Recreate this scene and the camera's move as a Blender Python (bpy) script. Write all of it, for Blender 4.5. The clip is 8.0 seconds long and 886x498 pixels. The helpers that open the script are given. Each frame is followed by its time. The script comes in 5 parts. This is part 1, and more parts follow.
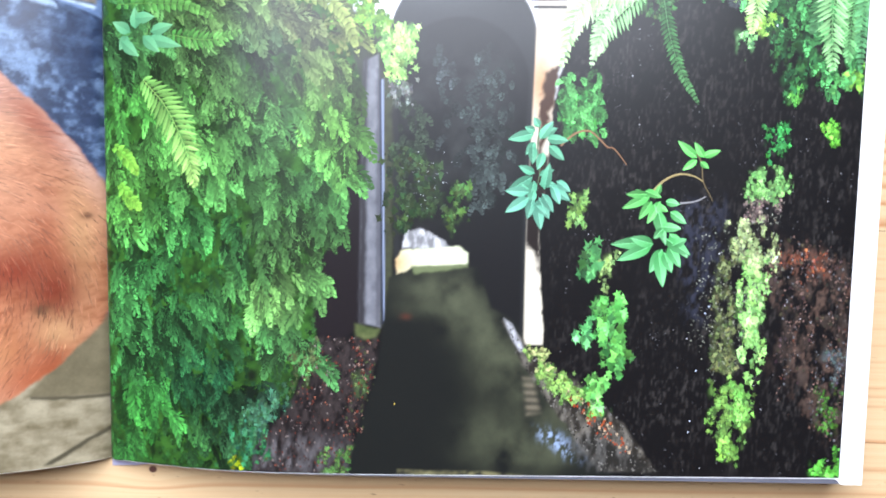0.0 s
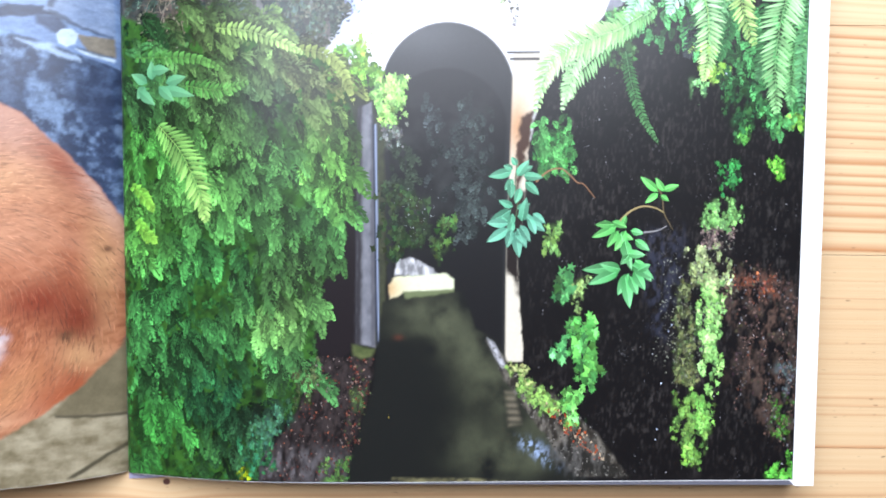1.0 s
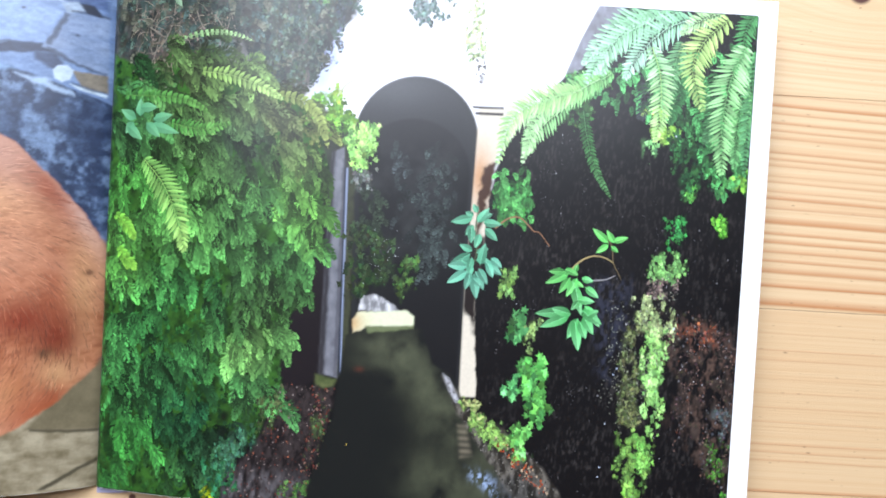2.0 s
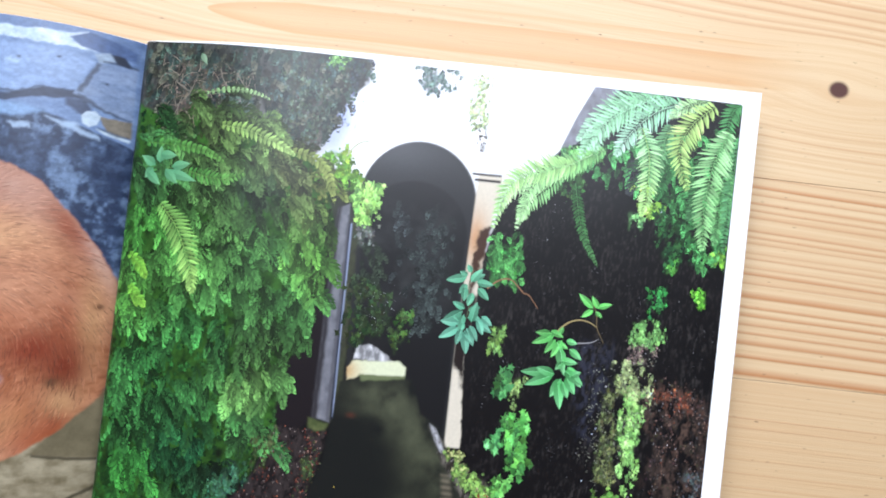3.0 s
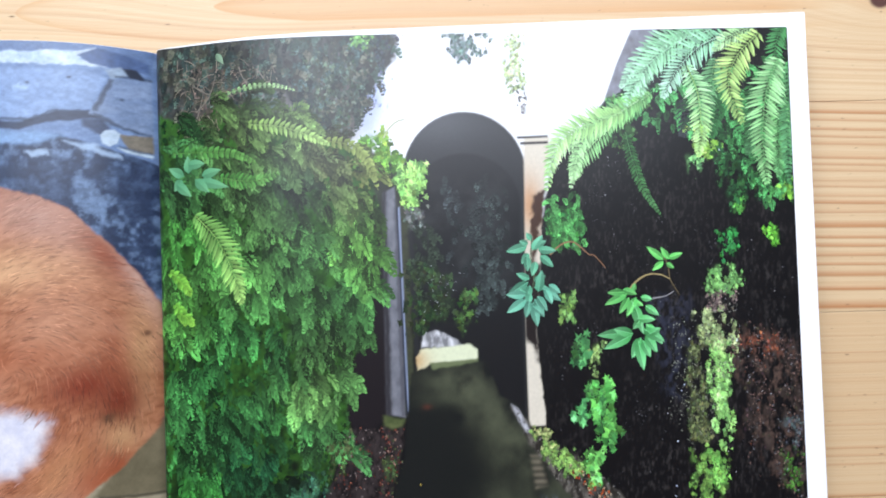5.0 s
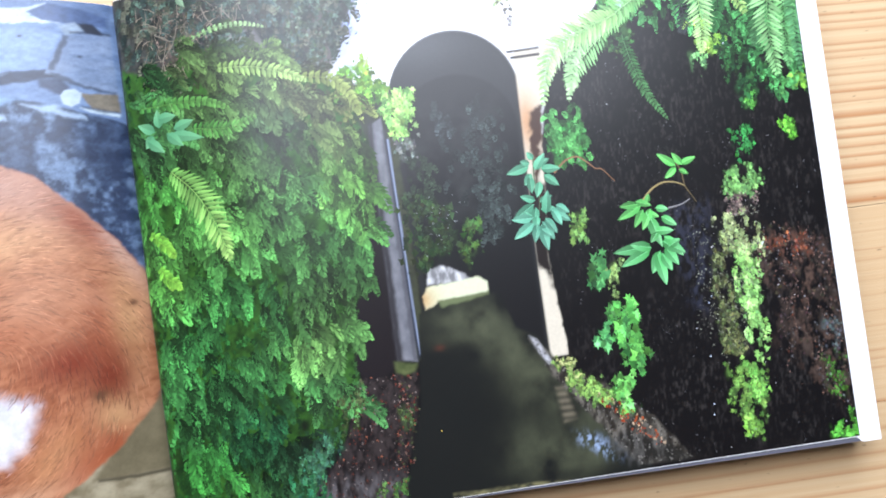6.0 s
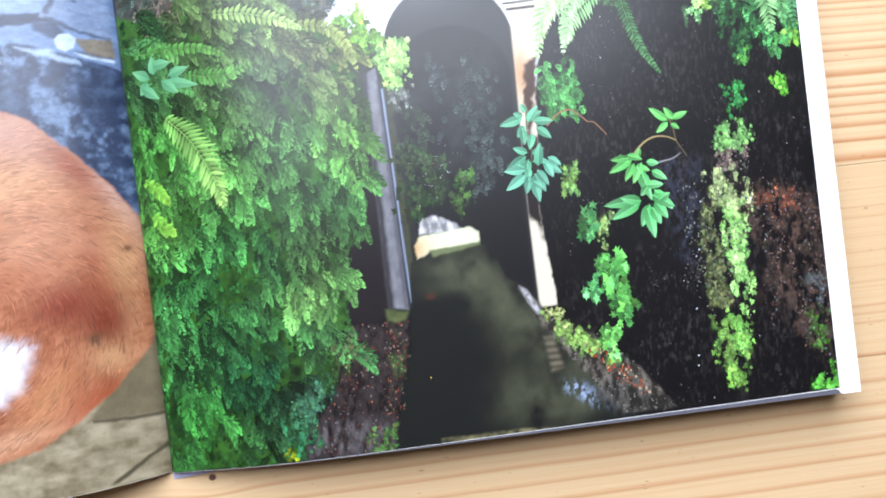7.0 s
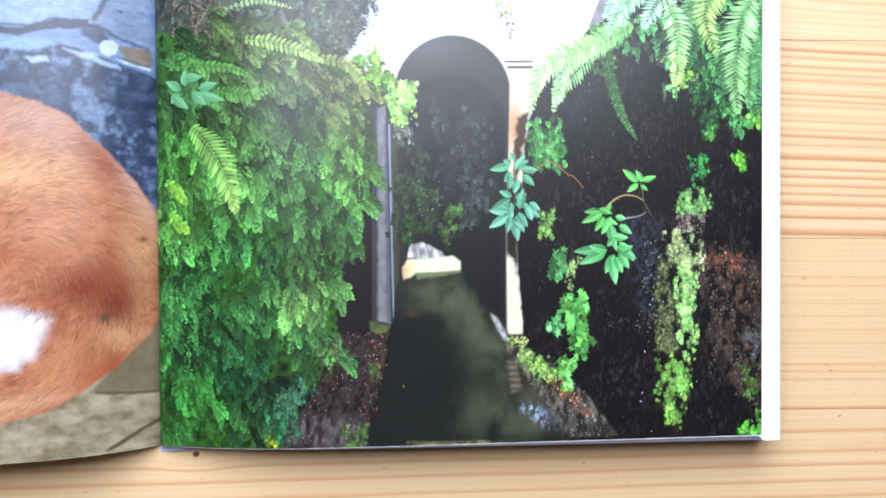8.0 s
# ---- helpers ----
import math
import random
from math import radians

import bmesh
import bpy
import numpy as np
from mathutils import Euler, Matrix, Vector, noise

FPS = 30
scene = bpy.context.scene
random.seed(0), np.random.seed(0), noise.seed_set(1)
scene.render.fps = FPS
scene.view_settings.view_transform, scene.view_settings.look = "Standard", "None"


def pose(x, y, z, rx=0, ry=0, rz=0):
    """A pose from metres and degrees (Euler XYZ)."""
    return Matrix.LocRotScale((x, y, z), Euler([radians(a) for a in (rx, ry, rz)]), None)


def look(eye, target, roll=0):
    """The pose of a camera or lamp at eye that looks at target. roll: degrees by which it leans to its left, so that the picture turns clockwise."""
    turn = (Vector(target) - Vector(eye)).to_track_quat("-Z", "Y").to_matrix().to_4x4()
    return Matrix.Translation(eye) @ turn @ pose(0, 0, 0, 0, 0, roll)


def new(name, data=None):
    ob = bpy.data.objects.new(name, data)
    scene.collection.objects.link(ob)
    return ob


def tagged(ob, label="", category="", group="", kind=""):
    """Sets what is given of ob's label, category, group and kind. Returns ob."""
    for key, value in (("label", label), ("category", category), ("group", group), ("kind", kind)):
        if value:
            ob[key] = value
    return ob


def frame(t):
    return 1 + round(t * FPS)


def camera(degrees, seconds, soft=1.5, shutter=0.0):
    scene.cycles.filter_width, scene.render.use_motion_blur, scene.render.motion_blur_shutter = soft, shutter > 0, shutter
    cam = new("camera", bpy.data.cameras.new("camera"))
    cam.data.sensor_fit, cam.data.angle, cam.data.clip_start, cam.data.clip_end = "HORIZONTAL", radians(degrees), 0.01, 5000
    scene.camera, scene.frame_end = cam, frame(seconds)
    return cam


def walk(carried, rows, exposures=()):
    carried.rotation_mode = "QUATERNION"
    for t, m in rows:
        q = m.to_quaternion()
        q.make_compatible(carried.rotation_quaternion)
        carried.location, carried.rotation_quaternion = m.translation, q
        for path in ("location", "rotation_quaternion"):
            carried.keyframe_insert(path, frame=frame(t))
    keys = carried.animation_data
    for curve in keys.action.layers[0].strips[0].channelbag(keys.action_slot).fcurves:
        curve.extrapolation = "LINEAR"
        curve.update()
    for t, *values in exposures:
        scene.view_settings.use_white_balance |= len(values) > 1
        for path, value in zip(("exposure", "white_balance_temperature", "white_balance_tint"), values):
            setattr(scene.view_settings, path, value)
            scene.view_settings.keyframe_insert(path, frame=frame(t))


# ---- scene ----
cam = camera(63.3, 8.0, 1.9)
ROWS = [
    (0, 0.1318, 0.095, 0.2659, -2.43, 1.01, 1.28),
    (0.5, 0.1337, 0.0986, 0.2828, -1.17, 0.75, 1.72),
    (1, 0.1339, 0.0978, 0.2929, -0.64, 0.4, 0.65),
    (1.5, 0.1367, 0.0996, 0.3036, 0.32, 0.01, 1.48),
    (2, 0.1463, 0.1052, 0.3108, 1.19, -0.13, 3.26),
    (3.3, 0.1434, 0.1172, 0.3321, 4.25, -0.98, 6.85),
    (3.5, 0.1394, 0.1187, 0.3327, 4.28, -1.08, 6.14),
    (4, 0.1339, 0.115, 0.3282, 4.87, -0.94, 3.95),
    (4.5, 0.1263, 0.1086, 0.3204, 5.04, -0.53, 1.11),
    (4.7, 0.1236, 0.1071, 0.3176, 4.6, -0.35, 0.11),
    (6, 0.1182, 0.0794, 0.2902, 3.81, -0.14, -7.43),
    (6.5, 0.115, 0.0727, 0.285, 2.91, -0.28, -8.91),
    (7, 0.1179, 0.0694, 0.2927, 1.86, -0.63, -6.58),
    (7.5, 0.1171, 0.0724, 0.3081, 1.3, -1.27, -2.83),
    (8, 0.1165, 0.0779, 0.3261, 1.94, -2.27, -0.07),
]
EXPOSURES = ((0, 0.78), (1, 0.54), (2, 0.34), (3.5, 0.03), (4.5, -0.03), (6, 0.38), (6.5, 0.52), (7, 0.52), (8, 0.48))
walk(cam, [(t, pose(*p)) for t, *p in ROWS], EXPOSURES)

# ---------------------------------------------------------------- light
world = bpy.data.worlds.new("world")
scene.world = world
world.use_nodes = True
sky = world.node_tree.nodes.new("ShaderNodeTexSky")
sky.sky_type = "NISHITA"
sky.sun_disc = False
sky.sun_elevation = radians(42)
sky.sun_rotation = radians(200)
world.node_tree.links.new(sky.outputs[0], world.node_tree.nodes["Background"].inputs[0])
world.node_tree.nodes["Background"].inputs[1].default_value = 0.12

lamp = bpy.data.lights.new("window_daylight", "AREA")
lamp.shape, lamp.size, lamp.size_y = "RECTANGLE", 1.3, 1.3
lamp.energy = 41.0
lamp.color = (0.93, 1.0, 1.15)
lamp_ob = new("window_daylight", lamp)
lamp_ob.matrix_world = look((0.0, 0.92, 1.02), (0.1, 0.0, 0.1))

# ---------------------------------------------------------------- materials


def nodes_of(mat):
    return mat.node_tree.nodes, mat.node_tree.links


def material(name, rough=0.5, metal=0.0, spec=0.5):
    mat = bpy.data.materials.new(name)
    mat.use_nodes = True
    b = mat.node_tree.nodes["Principled BSDF"]
    b.inputs["Roughness"].default_value = rough
    b.inputs["Metallic"].default_value = metal
    b.inputs["Specular IOR Level"].default_value = spec
    return mat, b


def math_node(mat, op, a, b=None, clamp=False):
    n, l = nodes_of(mat)
    m = n.new("ShaderNodeMath")
    m.operation, m.use_clamp = op, clamp
    for k, v in enumerate((a, b)):
        if v is None:
            continue
        if isinstance(v, (int, float)):
            m.inputs[k].default_value = v
        else:
            l.new(v, m.inputs[k])
    return m.outputs[0]


def noise_node(mat, vec, scale, detail=3.0, rough=0.5, stretch=None):
    n, l = nodes_of(mat)
    if stretch:
        mp = n.new("ShaderNodeMapping")
        mp.inputs["Scale"].default_value = stretch
        l.new(vec, mp.inputs["Vector"])
        vec = mp.outputs[0]
    t = n.new("ShaderNodeTexNoise")
    t.inputs["Scale"].default_value, t.inputs["Detail"].default_value, t.inputs["Roughness"].default_value = scale, detail, rough
    l.new(vec, t.inputs["Vector"])
    return t.outputs["Fac"]


def mix_colour(mat, fac, a, b, mode="MIX"):
    n, l = nodes_of(mat)
    m = n.new("ShaderNodeMix")
    m.data_type, m.blend_type = "RGBA", mode
    for sock, v in ((m.inputs[0], fac), (m.inputs[6], a), (m.inputs[7], b)):
        if isinstance(v, (int, float)):
            sock.default_value = v
        elif isinstance(v, tuple):
            sock.default_value = (*v, 1.0)
        else:
            l.new(v, sock)
    return m.outputs[2]


def plain(name, colour, rough=0.6, grain=40.0, depth=0.12, bump=0.0, spec=0.4):
    """A plain surface with mottling at two scales and a little relief."""
    mat, b = material(name, rough, 0.0, spec)
    n, l = nodes_of(mat)
    pos = n.new("ShaderNodeTexCoord").outputs["Object"]
    f1, f2 = noise_node(mat, pos, grain, 4.0), noise_node(mat, pos, grain * 0.13, 2.0)
    f = math_node(mat, "ADD", math_node(mat, "MULTIPLY", f1, 0.6), math_node(mat, "MULTIPLY", f2, 0.4))
    l.new(mix_colour(mat, f, tuple(c * (1 - depth) for c in colour), tuple(min(1, c * (1 + depth)) for c in colour)), b.inputs["Base Color"])
    if bump:
        bp = n.new("ShaderNodeBump")
        bp.inputs["Strength"].default_value, bp.inputs["Distance"].default_value = 0.4, bump
        l.new(f1, bp.inputs["Height"])
        l.new(bp.outputs[0], b.inputs["Normal"])
    return mat


def print_material():
    """Ink on coated paper: the ink's colour is carried by the mesh, the gloss by the coating."""
    mat, b = material("printed_ink", 0.3, 0.0, 0.37)
    n, l = nodes_of(mat)
    a = n.new("ShaderNodeAttribute")
    a.attribute_name = "ink"
    pos = n.new("ShaderNodeTexCoord").outputs["Object"]
    f = noise_node(mat, pos, 900.0, 3.0)
    shade = math_node(mat, "ADD", math_node(mat, "MULTIPLY", f, 0.22), 0.89)
    comb = n.new("ShaderNodeCombineColor")
    for k in range(3):
        l.new(shade, comb.inputs[k])
    l.new(mix_colour(mat, 1.0, a.outputs["Color"], comb.outputs[0], "MULTIPLY"), b.inputs["Base Color"])
    r = math_node(mat, "ADD", math_node(mat, "MULTIPLY", noise_node(mat, pos, 14.0, 2.0), 0.08), 0.26)
    l.new(r, b.inputs["Roughness"])
    bp = n.new("ShaderNodeBump")
    bp.inputs["Strength"].default_value, bp.inputs["Distance"].default_value = 0.15, 0.002
    l.new(noise_node(mat, pos, 9.0, 1.0), bp.inputs["Height"])
    l.new(bp.outputs[0], b.inputs["Normal"])
    return mat


def line_ramp(mat, fac, lo, hi, lines):
    """Dark late-wood lines across a stretch of the board: slow to darken, quick to end."""
    n, l = nodes_of(mat)
    t = n.new("ShaderNodeMapRange")
    t.inputs["From Min"].default_value, t.inputs["From Max"].default_value = lo, hi
    l.new(fac, t.inputs["Value"])
    ramp = n.new("ShaderNodeValToRGB")
    e = ramp.color_ramp.elements
    e[0].position, e[0].color = 0.0, (0, 0, 0, 1)
    e[1].position, e[1].color = 1.0, (0, 0, 0, 1)
    for c, w, d in lines:
        for off, v in ((-0.35, 0.0), (0.0, d * 0.95), (1.0, 0.0)):
            p = (c + off * w - lo) / (hi - lo)
            if 0 < p < 1:
                k = e.new(p)
                k.color = (v, v, v, 1)
    l.new(t.outputs[0], ramp.inputs[0])
    return ramp.outputs[0]


KNOTS = ((322.4, 232.7, 4.4), (40.0, 256.5, 5.2), (19.6, -2.2, 1.5), (-260.0, 120.0, 5.0), (520.0, 40.0, 6.0))


def pine_material():
    mat, b = material("oiled_pine", 0.42, 0.0, 0.35)
    n, l = nodes_of(mat)
    pos = n.new("ShaderNodeTexCoord").outputs["Object"]
    sep = n.new("ShaderNodeSeparateXYZ")
    l.new(pos, sep.inputs[0])
    x, y = math_node(mat, "MULTIPLY", sep.outputs[0], 1000.0), math_node(mat, "MULTIPLY", sep.outputs[1], 1000.0)
    # grain coordinate: across the boards, fanning slightly, wandering, and parting round the knots
    fan = math_node(mat, "MULTIPLY", math_node(mat, "SUBTRACT", y, 40.0), math_node(mat, "MULTIPLY", math_node(mat, "SUBTRACT", x, 307.0), 0.0003))
    v = math_node(mat, "ADD", y, fan)
    w1 = math_node(mat, "MULTIPLY", math_node(mat, "SUBTRACT", noise_node(mat, pos, 1.0, 2.0, 0.5, (4.0, 11.0, 1.0)), 0.5), math_node(mat, "ADD", 1.6, math_node(mat, "MULTIPLY", math_node(mat, "MULTIPLY", math_node(mat, "SUBTRACT", y, 205.0), 0.03, True), 11.0)))
    w2 = math_node(mat, "MULTIPLY", math_node(mat, "SUBTRACT", noise_node(mat, pos, 1.0, 2.0, 0.5, (14.0, 90.0, 1.0)), 0.5), 0.9)
    v = math_node(mat, "ADD", math_node(mat, "ADD", v, w1), w2)
    dark = None
    for kx, ky, r in KNOTS:
        dx, dy = math_node(mat, "SUBTRACT", x, kx), math_node(mat, "SUBTRACT", y, ky)
        far = math_node(mat, "ADD", math_node(mat, "POWER", math_node(mat, "MULTIPLY", dx, 1 / (9.0 * r)), 2.0), math_node(mat, "POWER", math_node(mat, "MULTIPLY", dy, 1 / (4.0 * r)), 2.0))
        bell = math_node(mat, "POWER", 2.718, math_node(mat, "MULTIPLY", far, -1.0))
        v = math_node(mat, "SUBTRACT", v, math_node(mat, "MULTIPLY", math_node(mat, "MULTIPLY", dy, bell), 0.85))
        near = math_node(mat, "SQRT", math_node(mat, "ADD", math_node(mat, "POWER", dx, 2.0), math_node(mat, "POWER", math_node(mat, "MULTIPLY", dy, 1.15), 2.0)))
        m = n.new("ShaderNodeMapRange")
        m.interpolation_type = "SMOOTHSTEP"
        m.inputs["From Min"].default_value, m.inputs["From Max"].default_value = r * 1.3, r * 0.75
        l.new(math_node(mat, "ADD", near, math_node(mat, "MULTIPLY", w2, 0.8)), m.inputs["Value"])
        dark = m.outputs[0] if dark is None else math_node(mat, "MAXIMUM", dark, m.outputs[0])
    rings = line_ramp(mat, v, 148.0, 196.0, [(150.6, 1.3, .4), (155.1, 1.3, .5), (157.7, 1.4, .6), (160.8, 1.6, .7), (167.0, 1.4, .6), (170.3, 1.4, .6), (173.7, 1.5, .65), (177.9, 1.4, .6), (181.3, 1.8, .95), (186.0, 1.5, .5)])
    for lo, hi, lines in (
        (112.0, 150.0, [(113.9, 1.6, .75), (117.9, 1.6, .75), (121.9, 1.7, .85), (125.5, 1.5, .75), (130.5, 3.0, .9), (136.7, 1.6, .6), (140.7, 1.9, .85), (143.8, 1.3, .5), (147.9, 1.5, .55)]),
        (90.0, 112.0, [(95.6, 3.4, 1.0), (103.3, 2.0, 1.0), (109.3, 2.6, .85)]),
        (196.0, 300.0, [(201.8, 1.3, .35), (207.5, 1.5, .4), (214.0, 1.8, .35), (256.3, 1.6, .5), (260.0, 2.0, .45), (265.4, 1.8, .55), (270.4, 2.2, .6), (276.0, 2.4, .65)]),
        (17.0, 93.0, [(28.7, 1.2, .45), (32.3, 1.2, .5), (35.7, 1.2, .5), (45.3, 1.0, .35), (51.5, 1.0, .25), (57.8, 1.0, .35), (64.0, 0.9, .25), (71.8, 1.0, .4), (76.1, 1.0, .4), (83.4, 1.0, .3)]),
        (-70.0, 17.0, [(15.6, 2.4, .75), (5.1, 1.8, .55), (-3.9, 1.8, .55), (-10.1, 1.8, .6), (-17.3, 1.8, .55), (-24.2, 1.8, .6), (-32.0, 2.0, .5), (-41.0, 2.4, .4), (-52.0, 2.4, .5), (-63.0, 2.0, .5)]),
    ):
        rings = math_node(mat, "ADD", rings, line_ramp(mat, v, lo, hi, lines))
    # fainter fine growth lines everywhere, and long fibre streaks
    cv = n.new("ShaderNodeCombineXYZ")
    l.new(math_node(mat, "MULTIPLY", v, 0.55), cv.inputs[1])
    l.new(math_node(mat, "MULTIPLY", x, 0.004), cv.inputs[0])
    fine = noise_node(mat, cv.outputs[0], 1.0, 3.0, 0.6)
    fibre = noise_node(mat, pos, 1.0, 4.0, 0.6, (22.0, 1500.0, 1.0))
    tone = noise_node(mat, pos, 1.0, 2.0, 0.5, (5.0, 16.0, 1.0))
    base = mix_colour(mat, tone, (0.565, 0.39, 0.215), (0.685, 0.525, 0.325))
    # the near boards are a shade browner
    near_board = math_node(mat, "MULTIPLY", math_node(mat, "MULTIPLY", math_node(mat, "SUBTRACT", 94.0, y), 2.0, True), 0.28)
    base = mix_colour(mat, near_board, base, (0.52, 0.33, 0.165))
    # flame-shaped figure in the far board: two tongues nested round its heart
    for tip, mid, half, run, sharp, depth in ((24.0, 236.8, 7.8, 42.0, 7.0, 0.8), (-64.0, 236.0, 15.0, 75.0, 4.0, 0.55)):
        reach = math_node(mat, "MULTIPLY", math_node(mat, "SQRT", math_node(mat, "MULTIPLY", math_node(mat, "SUBTRACT", x, tip), 1 / run, True)), half)
        off = math_node(mat, "ABSOLUTE", math_node(mat, "ADD", math_node(mat, "SUBTRACT", y, mid), math_node(mat, "MULTIPLY", w1, 0.35)))
        depth_in = math_node(mat, "SUBTRACT", reach, off)
        rim = n.new("ShaderNodeValToRGB")
        e = rim.color_ramp.elements
        e[0].position, e[0].color = 0.0, (0, 0, 0, 1)
        e[1].position, e[1].color = 1.0, (0.45 if sharp > 5 else 0.0,) * 3 + (1,)
        e.new(0.06).color = (1, 1, 1, 1)
        e.new(0.45).color = (0.5 if sharp > 5 else 0.2,) * 3 + (1,)
        l.new(math_node(mat, "MULTIPLY", depth_in, 1 / (1.6 * sharp), True), rim.inputs[0])
        fade = math_node(mat, "MULTIPLY", math_node(mat, "SUBTRACT", 306.0, x), 0.03, True)
        base = mix_colour(mat, math_node(mat, "MULTIPLY", math_node(mat, "MULTIPLY", rim.outputs[0], fade), depth), base, (0.56, 0.29, 0.11))
    base = mix_colour(mat, math_node(mat, "MULTIPLY", math_node(mat, "SUBTRACT", fine, 0.38, True), 1.9, True), base, (0.55, 0.34, 0.175))
    amount = math_node(mat, "MULTIPLY", rings, math_node(mat, "ADD", math_node(mat, "MULTIPLY", tone, 0.4), 0.85), True)
    base = mix_colour(mat, amount, base, (0.43, 0.19, 0.075))
    base = mix_colour(mat, math_node(mat, "MULTIPLY", math_node(mat, "SUBTRACT", fibre, 0.5, True), 0.55, True), base, (0.47, 0.25, 0.11))
    # short resin flecks along the grain
    fleck = noise_node(mat, pos, 1.0, 1.0, 0.5, (190.0, 800.0, 1.0))
    fleck = math_node(mat, "MULTIPLY", math_node(mat, "SUBTRACT", fleck, 0.725, True), 9.0, True)
    base = mix_colour(mat, fleck, base, (0.14, 0.075, 0.035))
    base = mix_colour(mat, dark, base, (0.085, 0.034, 0.026))
    l.new(base, b.inputs["Base Color"])
    bp = n.new("ShaderNodeBump")
    bp.inputs["Strength"].default_value, bp.inputs["Distance"].default_value = 0.25, 0.0004
    l.new(math_node(mat, "ADD", fibre, rings), bp.inputs["Height"])
    l.new(bp.outputs[0], b.inputs["Normal"])
    l.new(math_node(mat, "ADD", math_node(mat, "MULTIPLY", fibre, 0.2), 0.34), b.inputs["Roughness"])
    return mat


PINE = pine_material()
INK = print_material()
PAPER = plain("coated_white_paper", (0.84, 0.84, 0.85), 0.42, 120.0, 0.025)
# white page edges given a dark grey: their shade is put into the colour
SHADED_EDGE = plain("page_edges_painted_shade", (0.10, 0.10, 0.125), 0.7, 60.0, 0.3)
COVER = plain("lavender_grey_cover_board", (0.30, 0.29, 0.40), 0.5, 90.0, 0.1, 0.0002)
# unseen walls and ceiling, kept dark to cut bounce light and page reflections
DIM_WALL = plain("dim_unseen_wall", (0.34, 0.31, 0.27), 0.8, 12.0, 0.05, 0.002)
DARK_CEILING = plain("dark_unseen_ceiling", (0.24, 0.17, 0.11), 0.7, 10.0, 0.15, 0.002)
FLOOR = plain("worn_brown_floor", (0.28, 0.19, 0.12), 0.5, 8.0, 0.25, 0.001)
FRAME = plain("white_gloss_paint", (0.78, 0.78, 0.77), 0.3, 20.0, 0.04)

# ---------------------------------------------------------------- building helpers


def box(bm, x0, y0, z0, x1, y1, z1, bevel=0.0):
    made = bmesh.ops.create_cube(bm, size=1.0, matrix=Matrix.LocRotScale(((x0 + x1) / 2, (y0 + y1) / 2, (z0 + z1) / 2), None, (x1 - x0, y1 - y0, z1 - z0)))
    if bevel:
        edges = {e for vert in made["verts"] for e in vert.link_edges}
        bmesh.ops.bevel(bm, geom=list(edges), offset=bevel, segments=2, affect="EDGES", profile=0.6)
    return bm


def mesh_ob(name, bm, mat, parent=None, label=""):
    me = bpy.data.meshes.new(name)
    bm.to_mesh(me)
    bm.free()
    me.materials.append(mat)
    ob = new(name, me)
    ob.parent = parent
    return tagged(ob, label)


def boxed(name, sides, mat, parent=None, label="", bevel=0.0):
    return mesh_ob(name, box(bmesh.new(), *sides, bevel), mat, parent, label)


# ---------------------------------------------------------------- the unseen room added to light the table
X0, X1, Y0, Y1, Z0, Z1 = -1.9, 2.3, -2.4, 1.0, -0.75, 1.95
tagged(boxed("floor", (X0, Y0, Z0 - 0.1, X1, Y1, Z0), FLOOR), "worn brown wooden floor under the table", "floor", kind="structure")
tagged(boxed("ceiling", (X0, Y0, Z1, X1, Y1, Z1 + 0.1), DARK_CEILING), "unseen brown ceiling over the table, dark to cut page reflections", "ceiling", kind="structure")
tagged(boxed("wall_south", (X0, Y0 - 0.15, Z0, X1, Y0, Z1), DIM_WALL), "unseen buff wall, dimmed to cut fill light", "wall", kind="structure")
tagged(boxed("wall_west", (X0 - 0.15, Y0, Z0, X0, Y1, Z1), DIM_WALL), "unseen buff wall, dimmed to cut fill light", "wall", kind="structure")
tagged(boxed("wall_east", (X1, Y0, Z0, X1 + 0.15, Y1, Z1), DIM_WALL), "unseen buff wall, dimmed to cut fill light", "wall", kind="structure")
bm = bmesh.new()
WX0, WX1, WZ0, WZ1 = -0.7, 0.7, 0.36, 1.72
box(bm, X0, Y1, Z0, WX0, Y1 + 0.2, Z1)
box(bm, WX1, Y1, Z0, X1, Y1 + 0.2, Z1)
box(bm, WX0, Y1, Z0, WX1, Y1 + 0.2, WZ0)
box(bm, WX0, Y1, WZ1, WX1, Y1 + 0.2, Z1)
tagged(mesh_ob("wall_north", bm, DIM_WALL), "unseen dimmed buff wall with a wide window opening", "wall", kind="structure")
window = tagged(new("window_1"), "wide white-framed window giving soft daylight", "window", kind="structure")
bm = bmesh.new()
for a, c in ((WX0, WX0 + 0.05), (WX1 - 0.05, WX1), (-0.02, 0.02)):
    box(bm, a, Y1 + 0.1, WZ0, c, Y1 + 0.15, WZ1)
box(bm, WX0, Y1 + 0.102, WZ0, WX1, Y1 + 0.148, WZ0 + 0.05)
box(bm, WX0, Y1 + 0.102, WZ1 - 0.05, WX1, Y1 + 0.148, WZ1)
mesh_ob("window_frame", bm, FRAME, window)
boxed("window_sill", (WX0 - 0.05, Y1 - 0.06, WZ0 - 0.035, WX1 + 0.05, Y1 + 0.1, WZ0 - 0.004), FRAME, window, "", 0.004)

